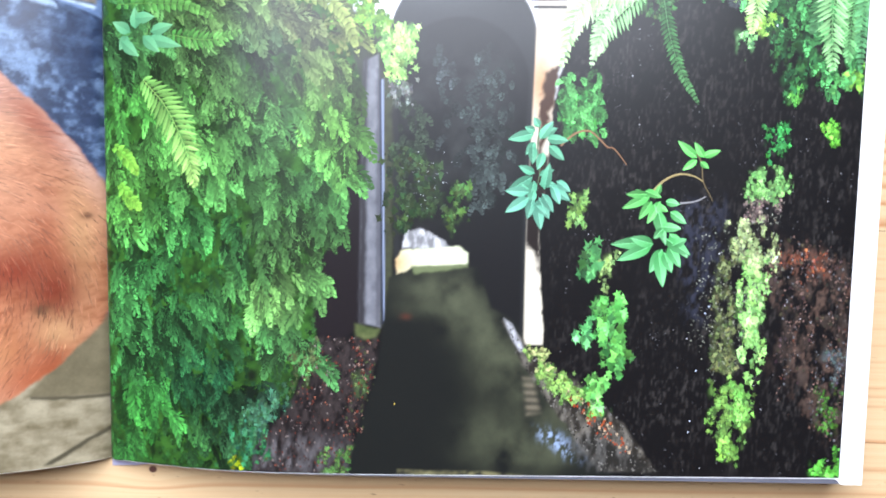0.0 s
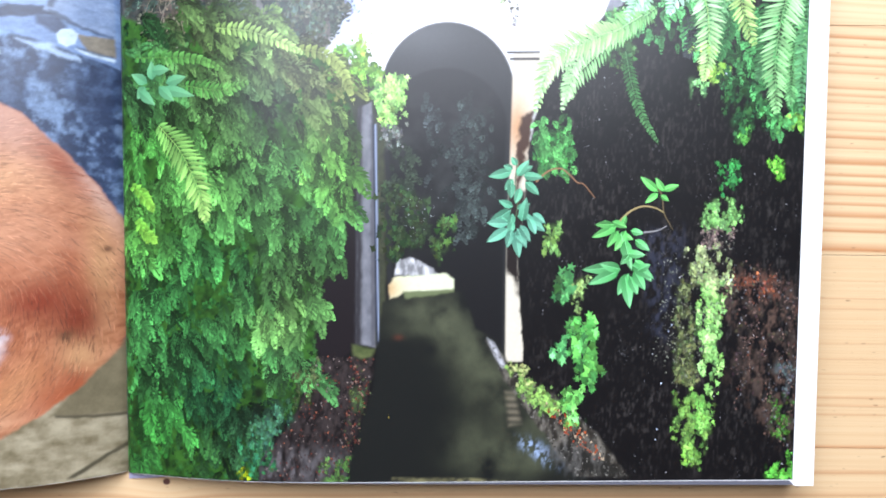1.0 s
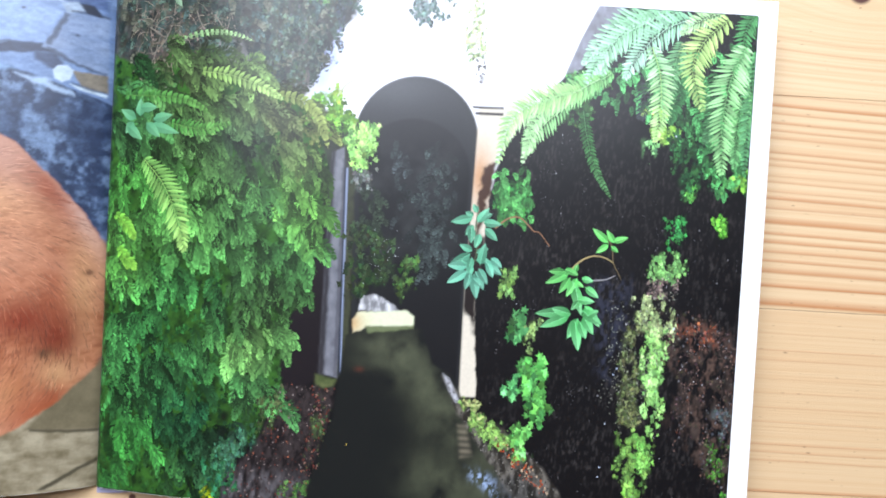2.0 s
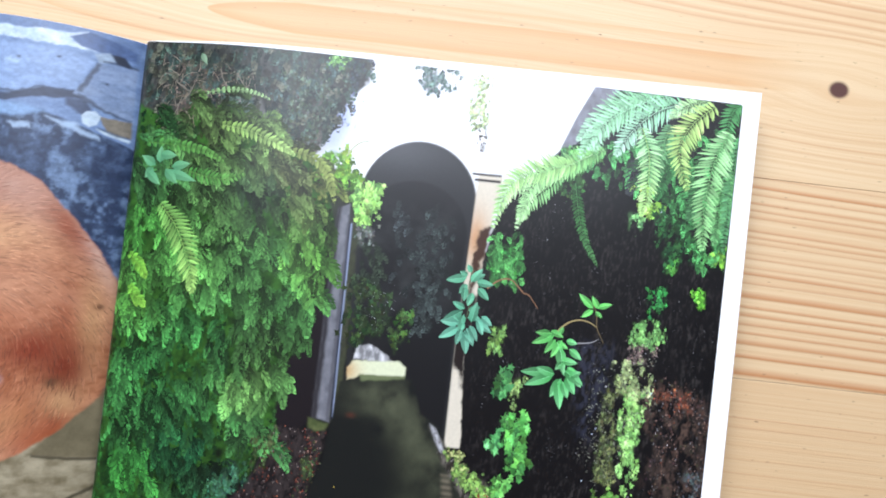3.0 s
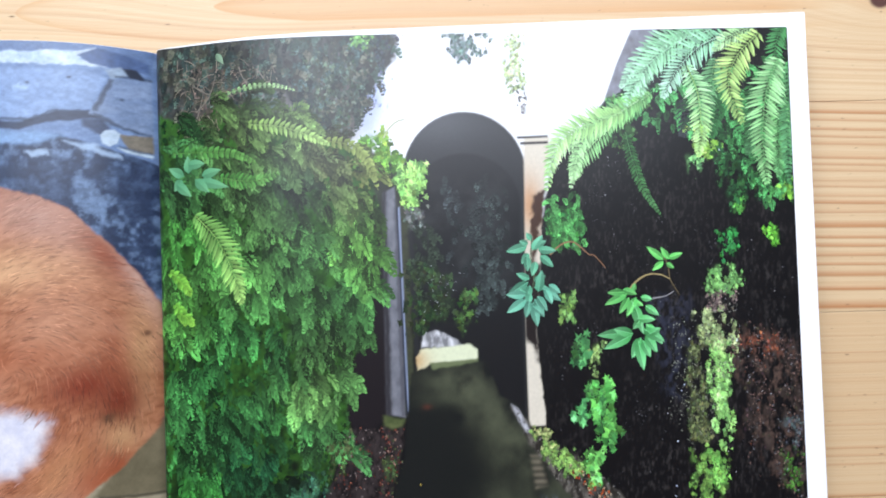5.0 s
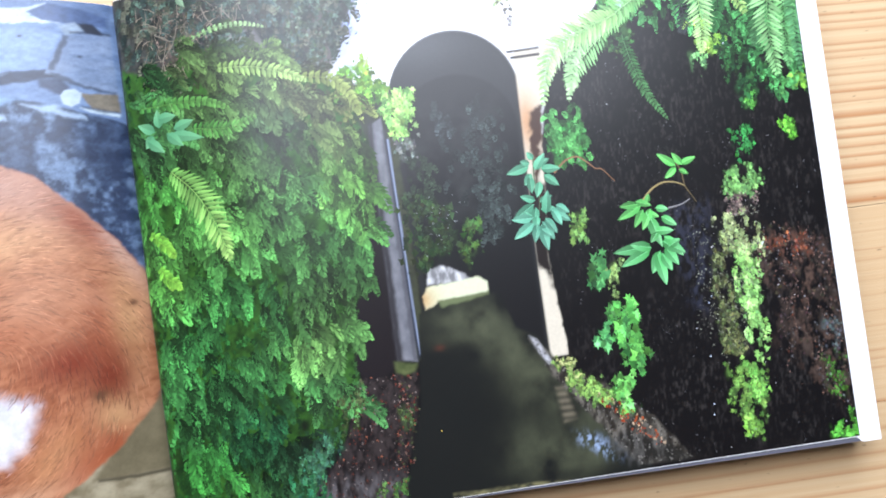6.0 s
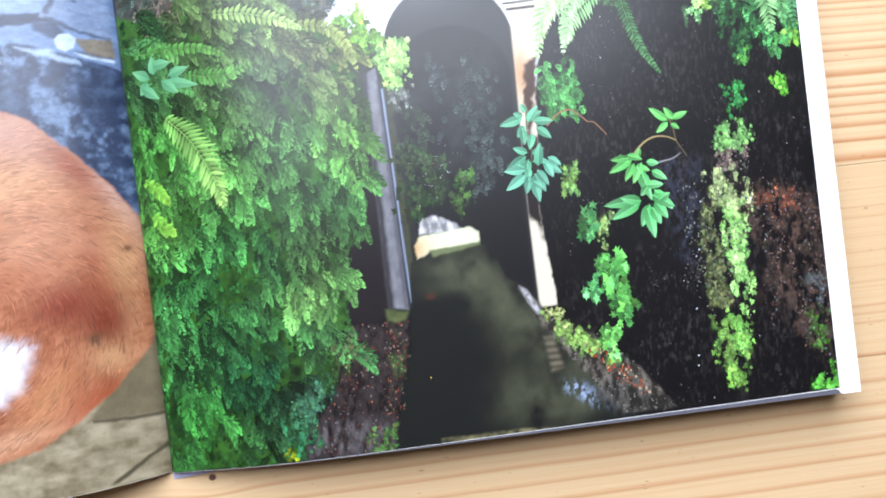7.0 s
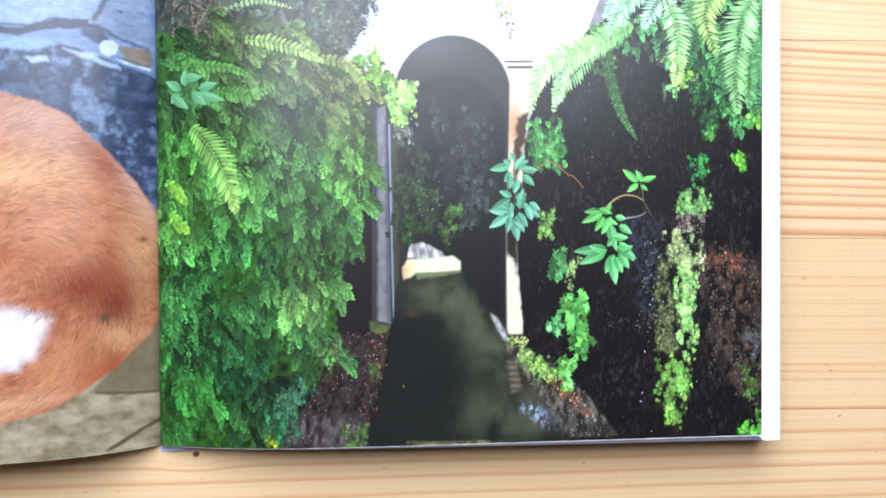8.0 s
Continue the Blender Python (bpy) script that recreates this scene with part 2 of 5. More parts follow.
# ---------------------------------------------------------------- pine table
table = tagged(new("pine_table"), "pale oiled pine table of glued boards with knots", "table")
JOINTS = (-0.345, -0.255, -0.165, -0.072, 0.0152, 0.0938, 0.1868, 0.305, 0.40, 0.49)
for a, c in zip(JOINTS, JOINTS[1:]):
    boxed("plank", (-0.75, a + 0.00006, -0.028, 0.95, c - 0.00006, 0.0), PINE, table, "", 0.00025)
for lx in (-0.68, 0.82):
    for ly in (-0.28, 0.36):
        boxed("leg", (lx, ly, Z0, lx + 0.065, ly + 0.065, -0.028), PINE, table, "square pine leg", 0.004)
for sides in ((-0.61, -0.265, -0.11, 0.815, -0.243, -0.0285), (-0.61, 0.388, -0.11, 0.815, 0.41, -0.0285), (-0.665, -0.21, -0.11, -0.643, 0.355, -0.0285), (0.84, -0.21, -0.11, 0.862, 0.355, -0.0285)):
    boxed("apron", sides, PINE, table, "", 0.002)

# ---------------------------------------------------------------- book: page shapes, in millimetres


def spine_x(y):
    return 4.2 - 0.024 * y


def rise(x, y):
    """Height of the open pages: they dip into the gutter, the right side lies flatter, the left side arches."""
    d = np.asarray(x, float) - spine_x(np.asarray(y, float))
    right = 0.5 + 2.4 * (1 - np.exp(-np.maximum(d, 0) / 1.3)) + 13.1 * (1 - np.exp(-(np.maximum(d, 0) / 36.0) ** 1.5))
    left = 0.5 + 2.0 * (1 - np.exp(np.minimum(d, 0) / 1.2)) + 19.7 * (1 - np.exp(-(np.maximum(-d, 0) / 24.0) ** 1.25))
    return np.where(d >= 0, right, left)


def grid_mesh(name, X, Y, H, mat, parent, label="", colours=None, keep=None):
    """A sheet over rows and columns of page places, H mm over the page."""
    ny, nx = X.shape
    co = np.stack([X, Y, rise(X, Y) + H], -1).reshape(-1, 3) / 1000.0
    idx = np.arange(nx * ny).reshape(ny, nx)
    quads = np.stack([idx[:-1, :-1], idx[:-1, 1:], idx[1:, 1:], idx[1:, :-1]], -1)
    quads = quads[keep] if keep is not None else quads.reshape(-1, 4)
    me = bpy.data.meshes.new(name)
    me.from_pydata(co.tolist(), [], quads.tolist())
    me.polygons.foreach_set("use_smooth", np.ones(len(me.polygons), bool))
    if colours is not None:
        a = me.attributes.new("ink", "FLOAT_COLOR", "POINT")
        rgba = np.ones((nx * ny, 4))
        rgba[:, :3] = colours.reshape(-1, 3)
        a.data.foreach_set("color", rgba.ravel())
    me.materials.append(mat)
    ob = new(name, me)
    ob.parent = parent
    return tagged(ob, label)


def slab(name, X, Y, top, bottom, mat, parent, label="", lean=0.0):
    """A closed block between two heights (arrays in mm) over a grid of places."""
    ny, nx = X.shape
    bm = bmesh.new()
    up = [[bm.verts.new((X[j, i] / 1000, Y[j, i] / 1000, top[j, i] / 1000)) for i in range(nx)] for j in range(ny)]
    dn = [[bm.verts.new((X[j, i] / 1000, (Y[j, i] + lean * (1 - j / (ny - 1))) / 1000, bottom[j, i] / 1000)) for i in range(nx)] for j in range(ny)]
    for j in range(ny - 1):
        for i in range(nx - 1):
            bm.faces.new((up[j][i], up[j][i + 1], up[j + 1][i + 1], up[j + 1][i])).smooth = True
            bm.faces.new((dn[j][i], dn[j + 1][i], dn[j + 1][i + 1], dn[j][i + 1]))
    for i in range(nx - 1):
        bm.faces.new((dn[0][i], dn[0][i + 1], up[0][i + 1], up[0][i]))
        bm.faces.new((up[-1][i], up[-1][i + 1], dn[-1][i + 1], dn[-1][i]))
    for j in range(ny - 1):
        bm.faces.new((up[j][0], up[j + 1][0], dn[j + 1][0], dn[j][0]))
        bm.faces.new((dn[j][-1], dn[j + 1][-1], up[j + 1][-1], up[j][-1]))
    for e in bm.edges:
        e.smooth = not any(not f.smooth for f in e.link_faces)
    return mesh_ob(name, bm, mat, parent, label)


def sheet(s, t, x_right, low, high, x_far=None):
    """Places on a page: s from the gutter outwards, t from the lower edge upwards, both 0 to 1."""
    S, T = np.meshgrid(s, t)
    Yl, Yh = low[0] + (low[1] - low[0]) * S, high[0] + (high[1] - high[0]) * S
    Y = Yl + (Yh - Yl) * T
    return spine_x(Y) + S * ((x_right[0] + (x_right[1] - x_right[0]) * T) - spine_x(Y)), Y


book = tagged(new("photo_book"), "open landscape photo book with garden pictures lying on a pine table", "book")
fan = np.linspace(0, 1, 60) ** 1.5
edge_fan = np.unique(np.concatenate([fan, np.linspace(0.955, 0.985, 10)]))
PX, PY = sheet(edge_fan, np.linspace(0, 1, 12), (275.7, 279.5), (1.9, 7.2), (216.9, 221.4))
PY -= 2.1 * np.clip((PX - 266.6 - 0.0182 * PY) / 1.6, 0, 1) * np.clip(1 - (PY - 7.0) / 20.0, 0, 1)
right_page = slab("right_page", PX, PY, rise(PX, PY), rise(PX, PY) - 0.12, PAPER, book, "white coated page with a garden photo and a thin white border")
BX, BY = sheet(fan, np.linspace(0, 1, 12), (274.9, 278.6), (2.05, 5.3), (216.2, 220.6))
block_top = rise(BX, BY) - 0.3
# the shade on these cut edges is in their material colour
slab("page_block", BX, BY, block_top, np.minimum(1.9 + 0 * BX, block_top - 0.2), SHADED_EDGE, book, "stack of cut page edges coloured dark for shade", 0.9)
CX, CY = sheet(np.linspace(0, 1, 30), np.linspace(0, 1, 6), (275.3, 279.0), (-1.1, 28.0), (217.2, 221.0))
slab("back_cover", CX, CY, np.minimum(1.85, rise(CX, CY) - 0.45), 0.02 + 0 * CX, COVER, book, "lavender grey cover board")
LX, LY = sheet(fan, np.linspace(0, 1, 12), (-272.0, -275.0), (2.2, -9.5), (215.6, 216.0))
LX, LY = LX[:, ::-1], LY[:, ::-1]
left_page = slab("left_page", LX, LY, rise(LX, LY), rise(LX, LY) - 0.25, PAPER, book, "arched page with a full-bleed photo")
KX, KY = sheet(fan, np.linspace(0, 1, 12), (-270.0, -273.0), (20.0, 16.0), (214.5, 215.0))
KX, KY = KX[:, ::-1], KY[:, ::-1]
left_top = np.maximum(rise(KX, KY) * 0.86 - 0.5, 0.6)
slab("page_block", KX, KY, left_top, np.minimum(1.9, left_top - 0.2), SHADED_EDGE, book, "stack of page edges under the arched page, coloured dark for shade")
FX, FY = sheet(np.linspace(0, 1, 30), np.linspace(0, 1, 6), (-274.0, -277.0), (14.0, 10.0), (216.0, 217.0))
FX, FY = FX[:, ::-1], FY[:, ::-1]
slab("front_cover", FX, FY, np.minimum(1.85, left_top.min() - 0.05) + 0 * FX, 0.02 + 0 * FX, COVER, book, "lavender grey cover board")

# ---------------------------------------------------------------- drawing in ink
rng = np.random.default_rng(7)
LATTICE = rng.random((256, 256))


def value_noise(x, y, seed=0):
    x, y = x + seed * 17.31, y + seed * 9.77
    xi, yi = np.floor(x).astype(int), np.floor(y).astype(int)
    fx, fy = x - xi, y - yi
    fx, fy = fx * fx * (3 - 2 * fx), fy * fy * (3 - 2 * fy)
    g = lambda a, c: LATTICE[(yi + c) & 255, (xi + a) & 255]
    return (g(0, 0) * (1 - fx) + g(1, 0) * fx) * (1 - fy) + (g(0, 1) * (1 - fx) + g(1, 1) * fx) * fy


def fbm(x, y, size, octaves=4, seed=0, rough=0.5):
    """Cloudy noise from 0 to 1, its largest spots about size mm."""
    total, amp, norm = 0.0, 1.0, 0.0
    for k in range(octaves):
        total = total + amp * value_noise(x / size * 2 ** k, y / size * 2 ** k, seed + k)
        norm, amp = norm + amp, amp * rough
    return total / norm


def ink(c):
    """Reflectance of a printed tone named by its 0..255 screen value, on paper of 0.84."""
    c = np.clip(np.asarray(c, float), 0, 255) / 255.0
    return 0.80 * np.where(c <= 0.04045, c / 12.92, ((c + 0.055) / 1.055) ** 2.4)


def inside(X, Y, outline, soft=0.6, ragged=0.0, size=4.0, seed=0):
    """1 inside an outline and 0 outside, with a soft and, if wished, a ragged edge."""
    if X.ndim == 2:
        p, m = np.array(outline, float), 2 * soft + 1.2 * ragged + 0.5
        near = (X > p[:, 0].min() - m) & (X < p[:, 0].max() + m) & (Y > p[:, 1].min() - m) & (Y < p[:, 1].max() + m)
        out = np.zeros(X.shape)
        if near.any():
            out[near] = inside(X[near], Y[near], outline, soft, ragged, size, seed)
        return out
    if ragged:
        X = X + ragged * 2 * (fbm(X, Y, size, 3, seed + 30) - 0.5)
        Y = Y + ragged * 2 * (fbm(X, Y, size, 3, seed + 60) - 0.5)
    dist, within = np.full(X.shape, 1e9), np.zeros(X.shape, bool)
    pts = list(outline)
    for (ax, ay), (bx, by) in zip(pts, pts[1:] + pts[:1]):
        ex, ey = bx - ax, by - ay
        k = np.clip(((X - ax) * ex + (Y - ay) * ey) / (ex * ex + ey * ey + 1e-9), 0, 1)
        dist = np.minimum(dist, np.hypot(X - ax - k * ex, Y - ay - k * ey))
        within ^= ((ay > Y) != (by > Y)) & (X < ex * (Y - ay) / (ey if abs(ey) > 1e-9 else 1e-9) + ax)
    d = np.where(within, dist, -dist)
    k = np.clip(d / (2 * soft + 1e-6) + 0.5, 0, 1)
    return k * k * (3 - 2 * k)


def bell(X, Y, cx, cy, rx, ry, turn=0.0):
    c, s = math.cos(radians(turn)), math.sin(radians(turn))
    dx, dy = X - cx, Y - cy
    return np.exp(-(((dx * c + dy * s) / rx) ** 2 + ((dy * c - dx * s) / ry) ** 2))


def wash(C, mask, tone, tone_b=None, blend=None):
    """Lays a tone, or a blend of two, over the colours C where mask says."""
    t = ink(tone)
    if tone_b is not None:
        t = t * (1 - blend[..., None]) + ink(tone_b) * blend[..., None]
    C += (t - C) * mask[..., None]


def curve(points, n):
    """A smooth line of n places through a few points."""
    p = np.array(points, float)
    p = np.vstack([2 * p[0] - p[1], p, 2 * p[-1] - p[-2]])
    t = np.linspace(0, len(p) - 3 - 1e-6, n)
    k = t.astype(int)
    f = (t - k)[:, None]
    a, b_, c, d = p[k], p[k + 1], p[k + 2], p[k + 3]
    return 0.5 * (2 * b_ + (c - a) * f + (2 * a - 5 * b_ + 4 * c - d) * f * f + (3 * b_ - a - 3 * c + d) * f ** 3)


class Stencil:
    """Flat printed shapes of one kind, gathered into one thin mesh that lies on the page."""

    def __init__(self, bounds):
        self.co, self.faces, self.tones, self.bounds = [], [], [], bounds

    def many(self, pts, tones, h):
        """Lays n polygons of k corners: places (n, k, 2), tones (n, k, 3), heights (n)."""
        x0, x1, y0, y1 = self.bounds
        keep = (pts[..., 0].max(1) > x0) & (pts[..., 0].min(1) < x1) & (pts[..., 1].max(1) > y0) & (pts[..., 1].min(1) < y1)
        pts, tones, h = pts[keep], tones[keep], np.asarray(h)[keep]
        n, k = pts.shape[:2]
        if not n:
            return
        px, py = np.clip(pts[..., 0], x0, x1), np.clip(pts[..., 1], y0, y1)
        if x1 > 100:
            # the print's own edges are not quite square to the table
            px = np.clip(px, spine_x(py) + 0.3, 267.4 + 0.0182 * (py - 2.0))
            py = np.clip(py, 2.2 + 0.0199 * px, 216.4 - 0.006 * px)
        self.co.append(np.stack([px, py, np.broadcast_to(h[:, None], px.shape)], -1).reshape(-1, 3))
        self.tones.append(tones.reshape(-1, 3))
        self.faces.extend((np.arange(n * k).reshape(n, k) + self.count).tolist())
        self.count += n * k

    count = 0

    def shape(self, pts, tones, h):
        pts = np.asarray(pts, float)[None]
        self.many(pts, np.broadcast_to(np.asarray(tones, float), (1, pts.shape[1], 3)), np.array([h]))

    def lenses(self, base, way, length, width, tone, tip, h, points=4, blunt=1.05, halves=(1.04, 0.92)):
        """Pointed leaves, one for each row; their two halves a little apart in tone, or whole."""
        side = np.stack([-way[:, 1], way[:, 0]], -1)
        s = np.linspace(0, 1, points + 2)
        w = np.outer(width * 0.5, np.sin(np.pi * s ** 0.72) ** blunt)
        mid = base[:, None] + (length[:, None] * s)[..., None] * way[:, None]
        mixed = (1 - s)[None, :, None] * tone[:, None] + s[None, :, None] * tip[:, None]
        rims = [mid + sign * w[..., None] * side[:, None] for sign in (1, -1)]
        if not halves:
            self.many(np.concatenate([rims[0], rims[1][:, -2:0:-1]], 1), np.concatenate([mixed, mixed[:, -2:0:-1]], 1), h)
            return
        for rim, k in zip(rims, halves):
            self.many(np.concatenate([mid, rim[:, -2:0:-1]], 1), np.concatenate([mixed, mixed[:, -2:0:-1]], 1) * k, h)

    def lens(self, base, way, length, width, tone, tone_tip, h, points=4, blunt=1.05, halves=(1.04, 0.92)):
        row = lambda v: np.asarray(v, float).reshape(1, -1)
        self.lenses(row(base), row(way), np.array([length]), np.array([width]), row(tone), row(tone_tip), np.array([h]), points, blunt, halves)

    def lobed(self, c, size, turn, tone, h, lobes=5):
        """A small jagged leaf."""
        a = np.linspace(0, 2 * np.pi, 2 * lobes, endpoint=False) + turn
        r = size * np.where(np.arange(2 * lobes) % 2, 0.5, 1.0) * rng.uniform(0.65, 1.15, 2 * lobes)
        pts = np.column_stack([c[0] + r * np.cos(a) * 0.8, c[1] + r * np.sin(a)])
        self.shape(pts, np.outer(rng.uniform(0.8, 1.2, 2 * lobes), tone), h)

    def line(self, pts, width, tone, h):
        pts = np.asarray(pts, float)
        d = np.gradient(pts, axis=0)
        d /= np.linalg.norm(d, axis=1)[:, None] + 1e-9
        w = width * 0.5 * np.linspace(1, 0.45, len(pts))[:, None]
        off = np.column_stack([-d[:, 1], d[:, 0]]) * w
        for k in range(len(pts) - 1):
            self.shape([pts[k] - off[k], pts[k + 1] - off[k + 1], pts[k + 1] + off[k + 1], pts[k] + off[k]], tone, h)

    def frond(self, path, width, pinnae, tone, tone_tip, h, lean=62.0, fat=0.95, stem=0.35, halves=(1.04, 0.92), blunt=1.05, glow=0.14, points=3):
        """A fern frond: a stem with pairs of tapering leaflets along a curve."""
        pts = curve(path, pinnae + 1)
        tone, tone_tip = np.asarray(tone, float), np.asarray(tone_tip, float)
        d = np.diff(pts, axis=0)
        gap = np.linalg.norm(d, axis=1)
        d /= gap[:, None] + 1e-9
        s = (np.arange(pinnae) + 0.5) / pinnae
        reach = width * ((0.35 + 0.65 * np.minimum(1, s * 4)) * (1 - s ** 2.2) ** 0.75 + 0.12)
        for sign in (1, -1):
            a = np.radians(sign * (lean * (1 - 0.35 * s) + rng.uniform(-7, 7, pinnae)))
            way = np.stack([d[:, 0] * np.cos(a) - d[:, 1] * np.sin(a), d[:, 0] * np.sin(a) + d[:, 1] * np.cos(a)], -1)
            t = (np.outer(1 - s, tone) + np.outer(s, tone_tip)) * rng.uniform(0.8, 1.16, (pinnae, 1))
            self.lenses(pts[:-1], way, reach * rng.uniform(0.85, 1.1, pinnae), np.full(pinnae, gap.mean() * fat), t * (1 - glow), t * (1 + glow), h + 0.004 * rng.random(pinnae), points, blunt, halves)
        if stem:
            self.line(pts, stem, tone_tip * 0.9, h + 0.006)

    def build(self, name, parent, label=""):
        co = np.vstack(self.co)
        co[:, 2] += rise(co[:, 0], co[:, 1])
        me = bpy.data.meshes.new(name)
        me.from_pydata((co / 1000.0).tolist(), [], self.faces)
        me.polygons.foreach_set("use_smooth", np.ones(len(me.polygons), bool))
        rgba = np.ones((len(co), 4))
        rgba[:, :3] = ink(np.vstack(self.tones))
        me.attributes.new("ink", "FLOAT_COLOR", "POINT").data.foreach_set("color", rgba.ravel())
        me.materials.append(INK)
        ob = new(name, me)
        ob.parent = parent
        return tagged(ob, label, kind="stuff" if len(self.faces) > 300 else "")


def scatter(outline, count, soft=1.0, seed=0):
    """Random places inside an outline, thinning out at its rim."""
    p = np.array(outline, float)
    lo, hi = p.min(0) - soft, p.max(0) + soft
    out = np.empty((0, 2))
    while len(out) < count:
        q = rng.uniform(lo, hi, (count * 3, 2))
        out = np.vstack([out, q[rng.random(len(q)) < inside(q[:, 0], q[:, 1], outline, soft, soft, 5.0, seed)]])
    return out[:count]


def blend_of(anchors, x, y, power=3.0):
    """Tone at a place from a few named tones near it."""
    a = np.array(anchors, float)
    w = 1.0 / (np.hypot(a[:, 0] - x, a[:, 1] - y) + 3.0) ** power
    return (a[:, 2:] * w[:, None]).sum(0) / w.sum()


def with_tones(places, tones):
    return [(*p, *t) for p, t in zip(places, tones)]


# ---------------------------------------------------------------- right page: walled water garden with an arch
NX, NY = 560, 440
RX, RY = sheet(np.linspace(0, 1, NX), np.linspace(0, 1, NY), (267.7, 271.6), (2.0, 7.35), (216.7, 215.1))
C = np.zeros((NY, NX, 3)) + ink((19, 18, 20))
rough1, rough2, rough3 = fbm(RX, RY, 9, 4, 1), fbm(RX, RY, 3.0, 4, 2), fbm(RX * 2.2, RY, 4.0, 4, 3)

fine_veil = fbm(RX * 1.5, RY * 0.8, 2.4, 4, 83, 0.65)
ROCK = [(163.7, 141.3), (195.0, 183.6), (272.1, 215.4), (268.3, 37.4)]+[(267.7, 7.6), (203.5, 7.5), (181.5, 27.6), (164.4, 47.1)]
wash(C, inside(RX, RY, ROCK, 2.0) * np.clip((fbm(RX * 2.2, RY * 0.8, 1.6, 3, 77) - 0.54) * 4, 0, 1) * np.clip(rough1 * 2.2 - 0.5, 0, 1) * 0.6, (72, 68, 66))
# bright plastered wall behind the arch
WALL = [(103.8, 219.2), (207.8, 217.0), (193.1, 186.1), (180.4, 170.9), (170.7, 163.4), (164.9, 136.5), (157.7, 136.3), (108.3, 140.2), (93.2, 161.8), (83.3, 169.0), (92.5, 186.4)]
wash(C, inside(RX, RY, WALL, 0.5, 0.6), (252, 253, 254), (226, 230, 240), np.clip(bell(RX, RY, 122, 204, 32, 16) * (0.2 + rough3), 0, 1))
for mist in [(93.4, 196.4), (96.1, 187.7), (92.7, 179.0)]:
    wash(C, bell(RX, RY, *mist, 5, 9) * 0.85, (176, 188, 222))
# dim undergrowth above the green wall
GLOOM = [(-1.3, 217.5), (31.1, 217.5), (107.3, 217.3), (104.2, 206.6), (97.7, 194.0), (92.4, 190.2), (89.1, 176.5), (83.4, 166.5), (33.3, 171.4), (1.2, 177.6)]
wash(C, inside(RX, RY, GLOOM, 1.0, 2.5, 5.0), (46, 48, 45), (82, 83, 79), np.clip(fine_veil * 2.4 - 0.8, 0, 1))
wash(C, inside(RX, RY, [(82.3, 201.2), (92.1, 201.4), (89.3, 171.5), (79.6, 168.9)], 3.0) * 0.5, (110, 100, 98))
wash(C, inside(RX, RY, [(45.3, 192.4), (59.1, 192.3), (63.2, 182.3), (55.9, 178.6), (46.9, 183.6)], 1.5, 1.0), (92, 92, 90), (140, 140, 136), np.clip(rough2 * 2 - 0.5, 0, 1))
# eave at the upper right
wash(C, inside(RX, RY, [(205.6, 215.9), (217.2, 216.2), (204.8, 198.8), (198.7, 187.2), (193.1, 186.6), (198.7, 201.2)], 0.4), (96, 92, 96), (150, 152, 164), np.clip(rough3, 0, 1))
# arch: hood, page-gloss haze put into its ink at upper left, then the darker vault behind
arch_mid, arch_low = [(133.1, 154.8), (133.3, 128.6)]
ARCH = [(arch_mid[0] + 25.8 * math.cos(a), arch_mid[1] + 27.2 * math.sin(a)) for a in np.linspace(0, math.pi, 24)] + [(108.7, 125.7), (112.0, 50.7), (157.0, 51.5), (158.5, 126.7)]
wash(C, inside(RX, RY, ARCH, 0.35), (40, 41, 43), (74, 75, 78), np.clip(bell(RX, RY, 122, 178, 20, 10) * 0.9, 0, 1))
VAULT = [(arch_mid[0] - 0.5 + 23.5 * math.cos(a), arch_mid[1] - 13.0 + 22.5 * math.sin(a)) for a in np.linspace(0, math.pi, 20)] + [(111.5, 125.8), (113.4, 50.7), (155.1, 51.5), (155.4, 126.6)]
wash(C, inside(RX, RY, VAULT, 0.8), (27, 27, 29), (52, 54, 54), np.clip(rough1 * 2.2 - 0.9, 0, 1) * inside(RX, RY, [(112.8, 152.4), (149.0, 153.1), (152.0, 112.2), (114.4, 87.9)], 6.0))
# pier right of the arch, and its ledge
PIER = [(158.3, 170.5), (169.5, 170.7), (164.9, 138.9), (162.8, 107.7), (160.8, 88.7), (162.2, 70.1), (163.8, 51.6), (156.5, 51.5), (156.3, 88.7), (157.3, 126.7)]
pier = inside(RX, RY, PIER, 0.4) * inside(RX, RY, [(x - (14 if k > 6 else 0), y) for k, (x, y) in enumerate(PIER)], 0.4, 1.1, 3.0)
wash(C, pier, (224, 214, 194), (204, 158, 118), np.clip(bell(RX, RY, 160, 142, 5, 12), 0, 1))
wash(C, pier * inside(RX, RY, [(153.1, 117.0), (167.5, 117.3), (167.7, 84.2), (163.8, 70.1), (160.4, 81.7), (153.5, 88.6)], 1.6, 2.4, 3.0), (36, 29, 28))
wash(C, inside(RX, RY, [(161.2, 146.1), (167.2, 148.6), (162.6, 126.8), (161.1, 107.7), (159.5, 126.7)], 1.0, 1.5, 3.0), (70, 46, 34))
for ledge in ([(155.1, 170.9), (168.5, 171.2), (168.5, 170.2), (155.9, 169.9)], [(156.6, 168.5), (168.3, 168.7), (168.3, 167.5), (156.9, 167.3)]):
    wash(C, inside(RX, RY, ledge, 0.3), (38, 34, 36))
wash(C, inside(RX, RY, [(90.7, 166.6), (107.7, 164.0), (109.4, 134.2), (94.0, 133.9)], 1.0, 0.8, 3.0), (38, 42, 34), (60, 66, 52), rough2)
